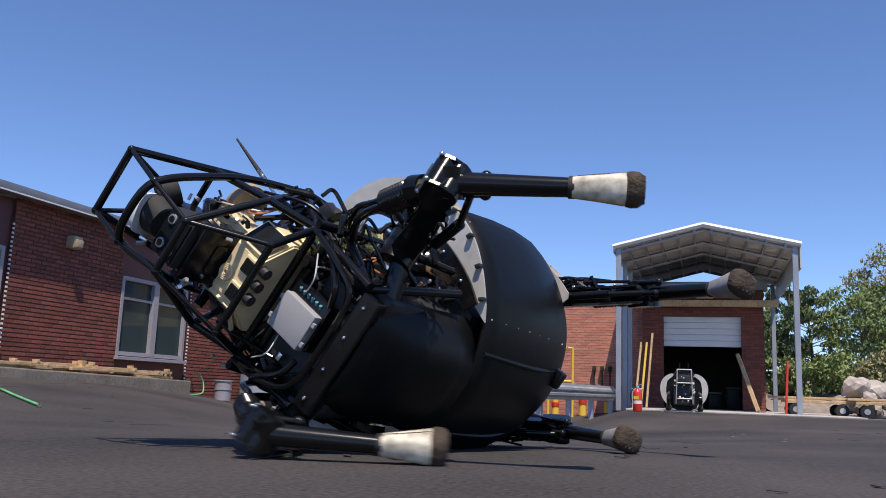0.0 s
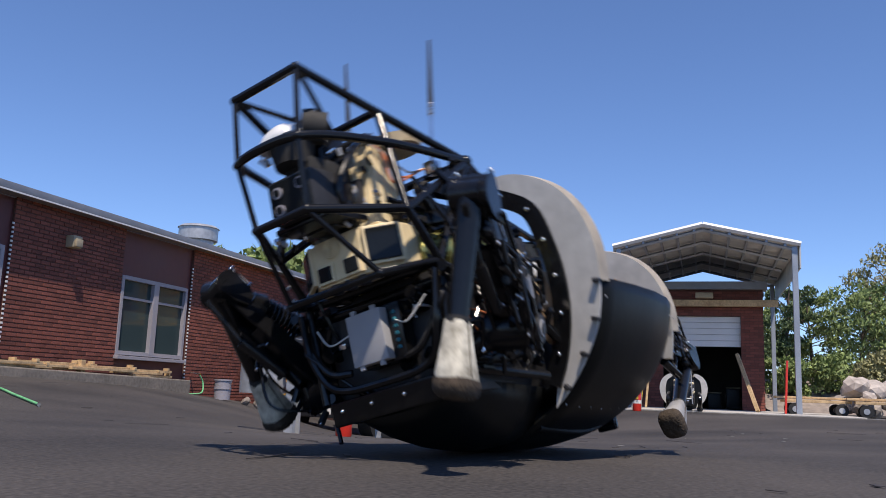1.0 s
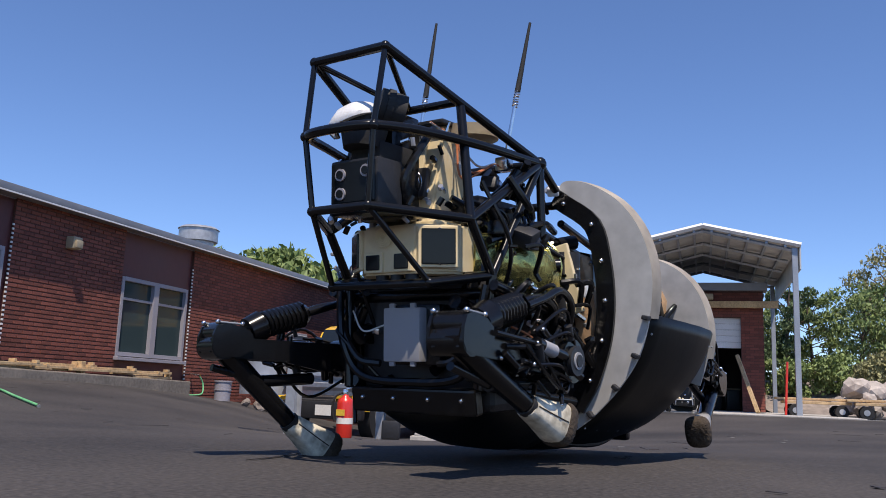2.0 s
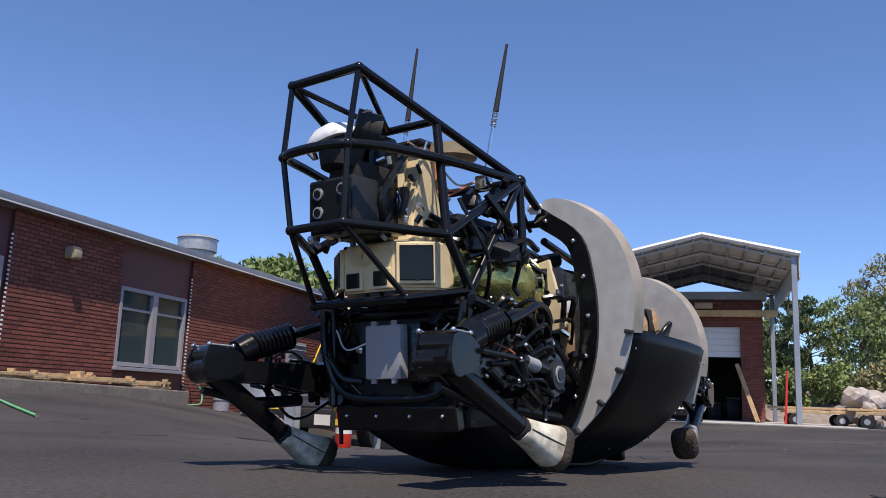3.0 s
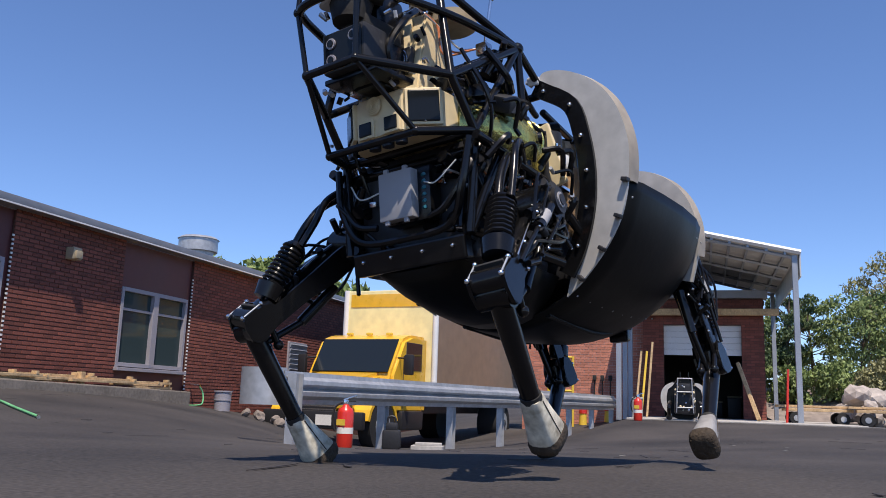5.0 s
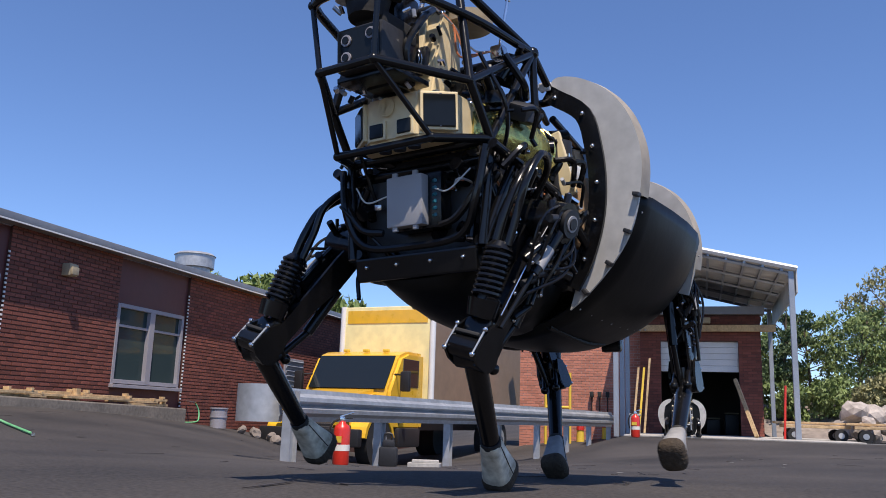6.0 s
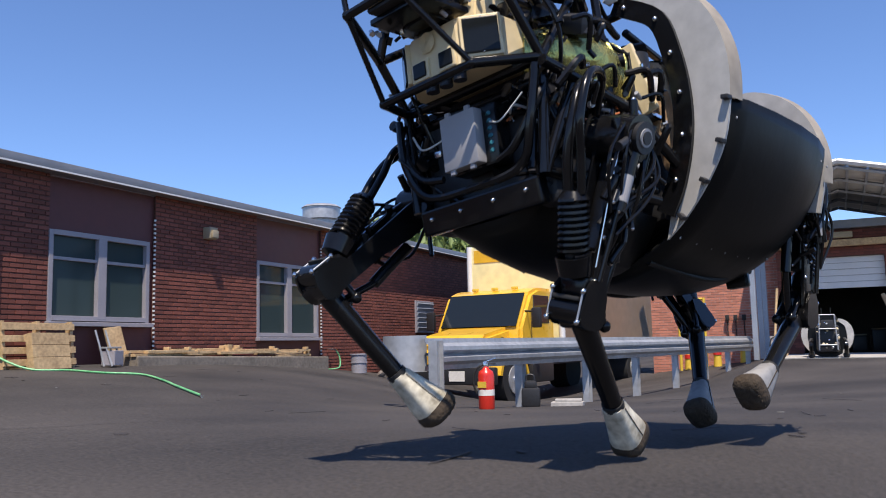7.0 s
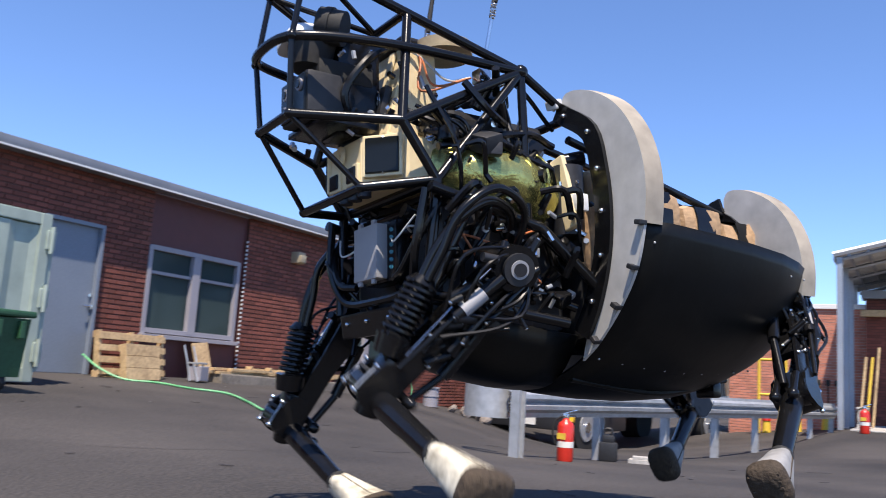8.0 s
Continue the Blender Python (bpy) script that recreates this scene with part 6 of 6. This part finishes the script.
    walk(left_rear_thigh, [
        (0, limb((-1.000, 0.400, -0.270), (-1.041, 0.736, -0.690))),
        (0.3, limb((-1.000, 0.400, -0.270), (-1.114, 0.774, -0.643))),
        (0.6, limb((-1.000, 0.400, -0.270), (-1.134, 0.482, -0.787))),
        (0.8, limb((-1.000, 0.400, -0.270), (-1.530, 0.356, -0.362))),
        (1.2, limb((-1.000, 0.400, -0.270), (-1.508, 0.398, -0.452))),
        (2.3, limb((-1.000, 0.400, -0.270), (-1.512, 0.366, -0.438))),
        (2.5, limb((-1.000, 0.400, -0.270), (-1.512, 0.347, -0.432))),
        (3, limb((-1.000, 0.400, -0.270), (-1.520, 0.335, -0.399))),
        (3.5, limb((-1.000, 0.400, -0.270), (-1.515, 0.347, -0.423))),
        (4, limb((-1.000, 0.400, -0.270), (-1.440, 0.325, -0.574))),
        (4.5, limb((-1.000, 0.400, -0.270), (-1.243, 0.359, -0.750))),
        (4.7, limb((-1.000, 0.400, -0.270), (-1.055, 0.497, -0.798))),
        (5.8, limb((-1.000, 0.400, -0.270), (-1.158, 0.463, -0.783))),
        (6, limb((-1.000, 0.400, -0.270), (-1.027, 0.429, -0.809))),
        (6.5, limb((-1.000, 0.400, -0.270), (-0.996, 0.314, -0.803))),
        (6.7, limb((-1.000, 0.400, -0.270), (-1.006, 0.318, -0.804))),
        (7, limb((-1.000, 0.400, -0.270), (-0.981, 0.306, -0.801))),
        (7.2, limb((-1.000, 0.400, -0.270), (-0.986, 0.344, -0.807))),
        (7.5, limb((-1.000, 0.400, -0.270), (-0.758, 0.520, -0.738))),
        (8, limb((-1.000, 0.400, -0.270), (-0.692, 0.618, -0.656))),
    ])
    walk(left_rear_shin, [
        (0, limb((-1.041, 0.736, -0.690), (-0.757, 1.034, -1.127))),
        (0.3, limb((-1.114, 0.774, -0.643), (-0.753, 1.006, -1.062))),
        (0.6, limb((-1.134, 0.482, -0.787), (-0.716, 0.626, -1.192))),
        (0.8, limb((-1.530, 0.356, -0.362), (-1.158, 0.331, -0.832))),
        (1.2, limb((-1.508, 0.398, -0.452), (-0.927, 0.460, -0.586))),
        (2.3, limb((-1.512, 0.366, -0.438), (-0.965, 0.468, -0.662))),
        (2.5, limb((-1.512, 0.347, -0.432), (-0.957, 0.458, -0.629))),
        (3, limb((-1.520, 0.335, -0.399), (-0.972, 0.434, -0.622))),
        (3.5, limb((-1.515, 0.347, -0.423), (-0.975, 0.438, -0.667))),
        (4, limb((-1.440, 0.325, -0.574), (-0.920, 0.427, -0.856))),
        (4.5, limb((-1.243, 0.359, -0.750), (-0.767, 0.442, -1.106))),
        (4.7, limb((-1.055, 0.497, -0.798), (-0.590, 0.572, -1.171))),
        (5.8, limb((-1.158, 0.463, -0.783), (-0.687, 0.594, -1.131))),
        (6, limb((-1.027, 0.429, -0.809), (-0.532, 0.509, -1.138))),
        (6.5, limb((-0.996, 0.314, -0.803), (-0.550, 0.280, -1.202))),
        (6.7, limb((-1.006, 0.318, -0.804), (-0.542, 0.346, -1.184))),
        (7, limb((-0.981, 0.306, -0.801), (-0.469, 0.294, -1.114))),
        (7.2, limb((-0.986, 0.344, -0.807), (-0.466, 0.380, -1.104))),
        (7.5, limb((-0.758, 0.520, -0.738), (-0.239, 0.631, -1.017))),
        (8, limb((-0.692, 0.618, -0.656), (-0.213, 0.832, -0.948))),
    ])
    walk(right_rear_thigh, [
        (0, limb((-1.000, -0.400, -0.270), (-1.188, -0.117, -0.690))),
        (1.2, limb((-1.000, -0.400, -0.270), (-1.508, -0.398, -0.452))),
        (2.3, limb((-1.000, -0.400, -0.270), (-1.512, -0.366, -0.438))),
        (2.5, limb((-1.000, -0.400, -0.270), (-1.517, -0.402, -0.425))),
        (3, limb((-1.000, -0.400, -0.270), (-1.526, -0.404, -0.393))),
        (3.5, limb((-1.000, -0.400, -0.270), (-1.522, -0.424, -0.406))),
        (4, limb((-1.000, -0.400, -0.270), (-1.385, -0.540, -0.622))),
        (4.5, limb((-1.000, -0.400, -0.270), (-0.835, -0.251, -0.762))),
        (4.7, limb((-1.000, -0.400, -0.270), (-1.048, -0.341, -0.805))),
        (5.8, limb((-1.000, -0.400, -0.270), (-1.129, -0.243, -0.770))),
        (6, limb((-1.000, -0.400, -0.270), (-1.066, -0.261, -0.788))),
        (6.5, limb((-1.000, -0.400, -0.270), (-1.275, -0.345, -0.731))),
        (6.7, limb((-1.000, -0.400, -0.270), (-1.102, -0.243, -0.777))),
        (7, limb((-1.000, -0.400, -0.270), (-1.119, -0.218, -0.764))),
        (7.2, limb((-1.000, -0.400, -0.270), (-1.261, -0.242, -0.715))),
        (7.5, limb((-1.000, -0.400, -0.270), (-1.099, -0.220, -0.770))),
        (7.8, limb((-1.000, -0.400, -0.270), (-0.988, -0.085, -0.709))),
        (8, limb((-1.000, -0.400, -0.270), (-1.313, -0.320, -0.702))),
    ])
    walk(right_rear_shin, [
        (0, limb((-1.188, -0.117, -0.690), (-0.854, 0.155, -1.107))),
        (1.2, limb((-1.508, -0.398, -0.452), (-0.927, -0.460, -0.586))),
        (2.3, limb((-1.512, -0.366, -0.438), (-0.965, -0.468, -0.662))),
        (2.5, limb((-1.517, -0.402, -0.425), (-0.965, -0.496, -0.641))),
        (3, limb((-1.526, -0.404, -0.393), (-0.985, -0.494, -0.638))),
        (3.5, limb((-1.522, -0.424, -0.406), (-0.991, -0.481, -0.680))),
        (4, limb((-1.385, -0.540, -0.622), (-0.880, -0.349, -0.882))),
        (4.5, limb((-0.835, -0.251, -0.762), (-0.321, -0.123, -1.044))),
        (4.7, limb((-1.048, -0.341, -0.805), (-0.579, -0.206, -1.153))),
        (5.8, limb((-1.129, -0.243, -0.770), (-0.666, -0.073, -1.111))),
        (6, limb((-1.066, -0.261, -0.788), (-0.683, -0.083, -1.213))),
        (6.5, limb((-1.275, -0.345, -0.731), (-0.780, -0.188, -1.031))),
        (6.7, limb((-1.102, -0.243, -0.777), (-0.699, -0.069, -1.185))),
        (7, limb((-1.119, -0.218, -0.764), (-0.730, -0.046, -1.187))),
        (7.2, limb((-1.261, -0.242, -0.715), (-0.799, -0.019, -1.027))),
        (7.5, limb((-1.099, -0.220, -0.770), (-0.673, -0.024, -1.144))),
        (7.8, limb((-0.988, -0.085, -0.709), (-0.561, 0.165, -1.047))),
        (8, limb((-1.313, -0.320, -0.702), (-0.824, -0.083, -0.957))),
    ])


motions()
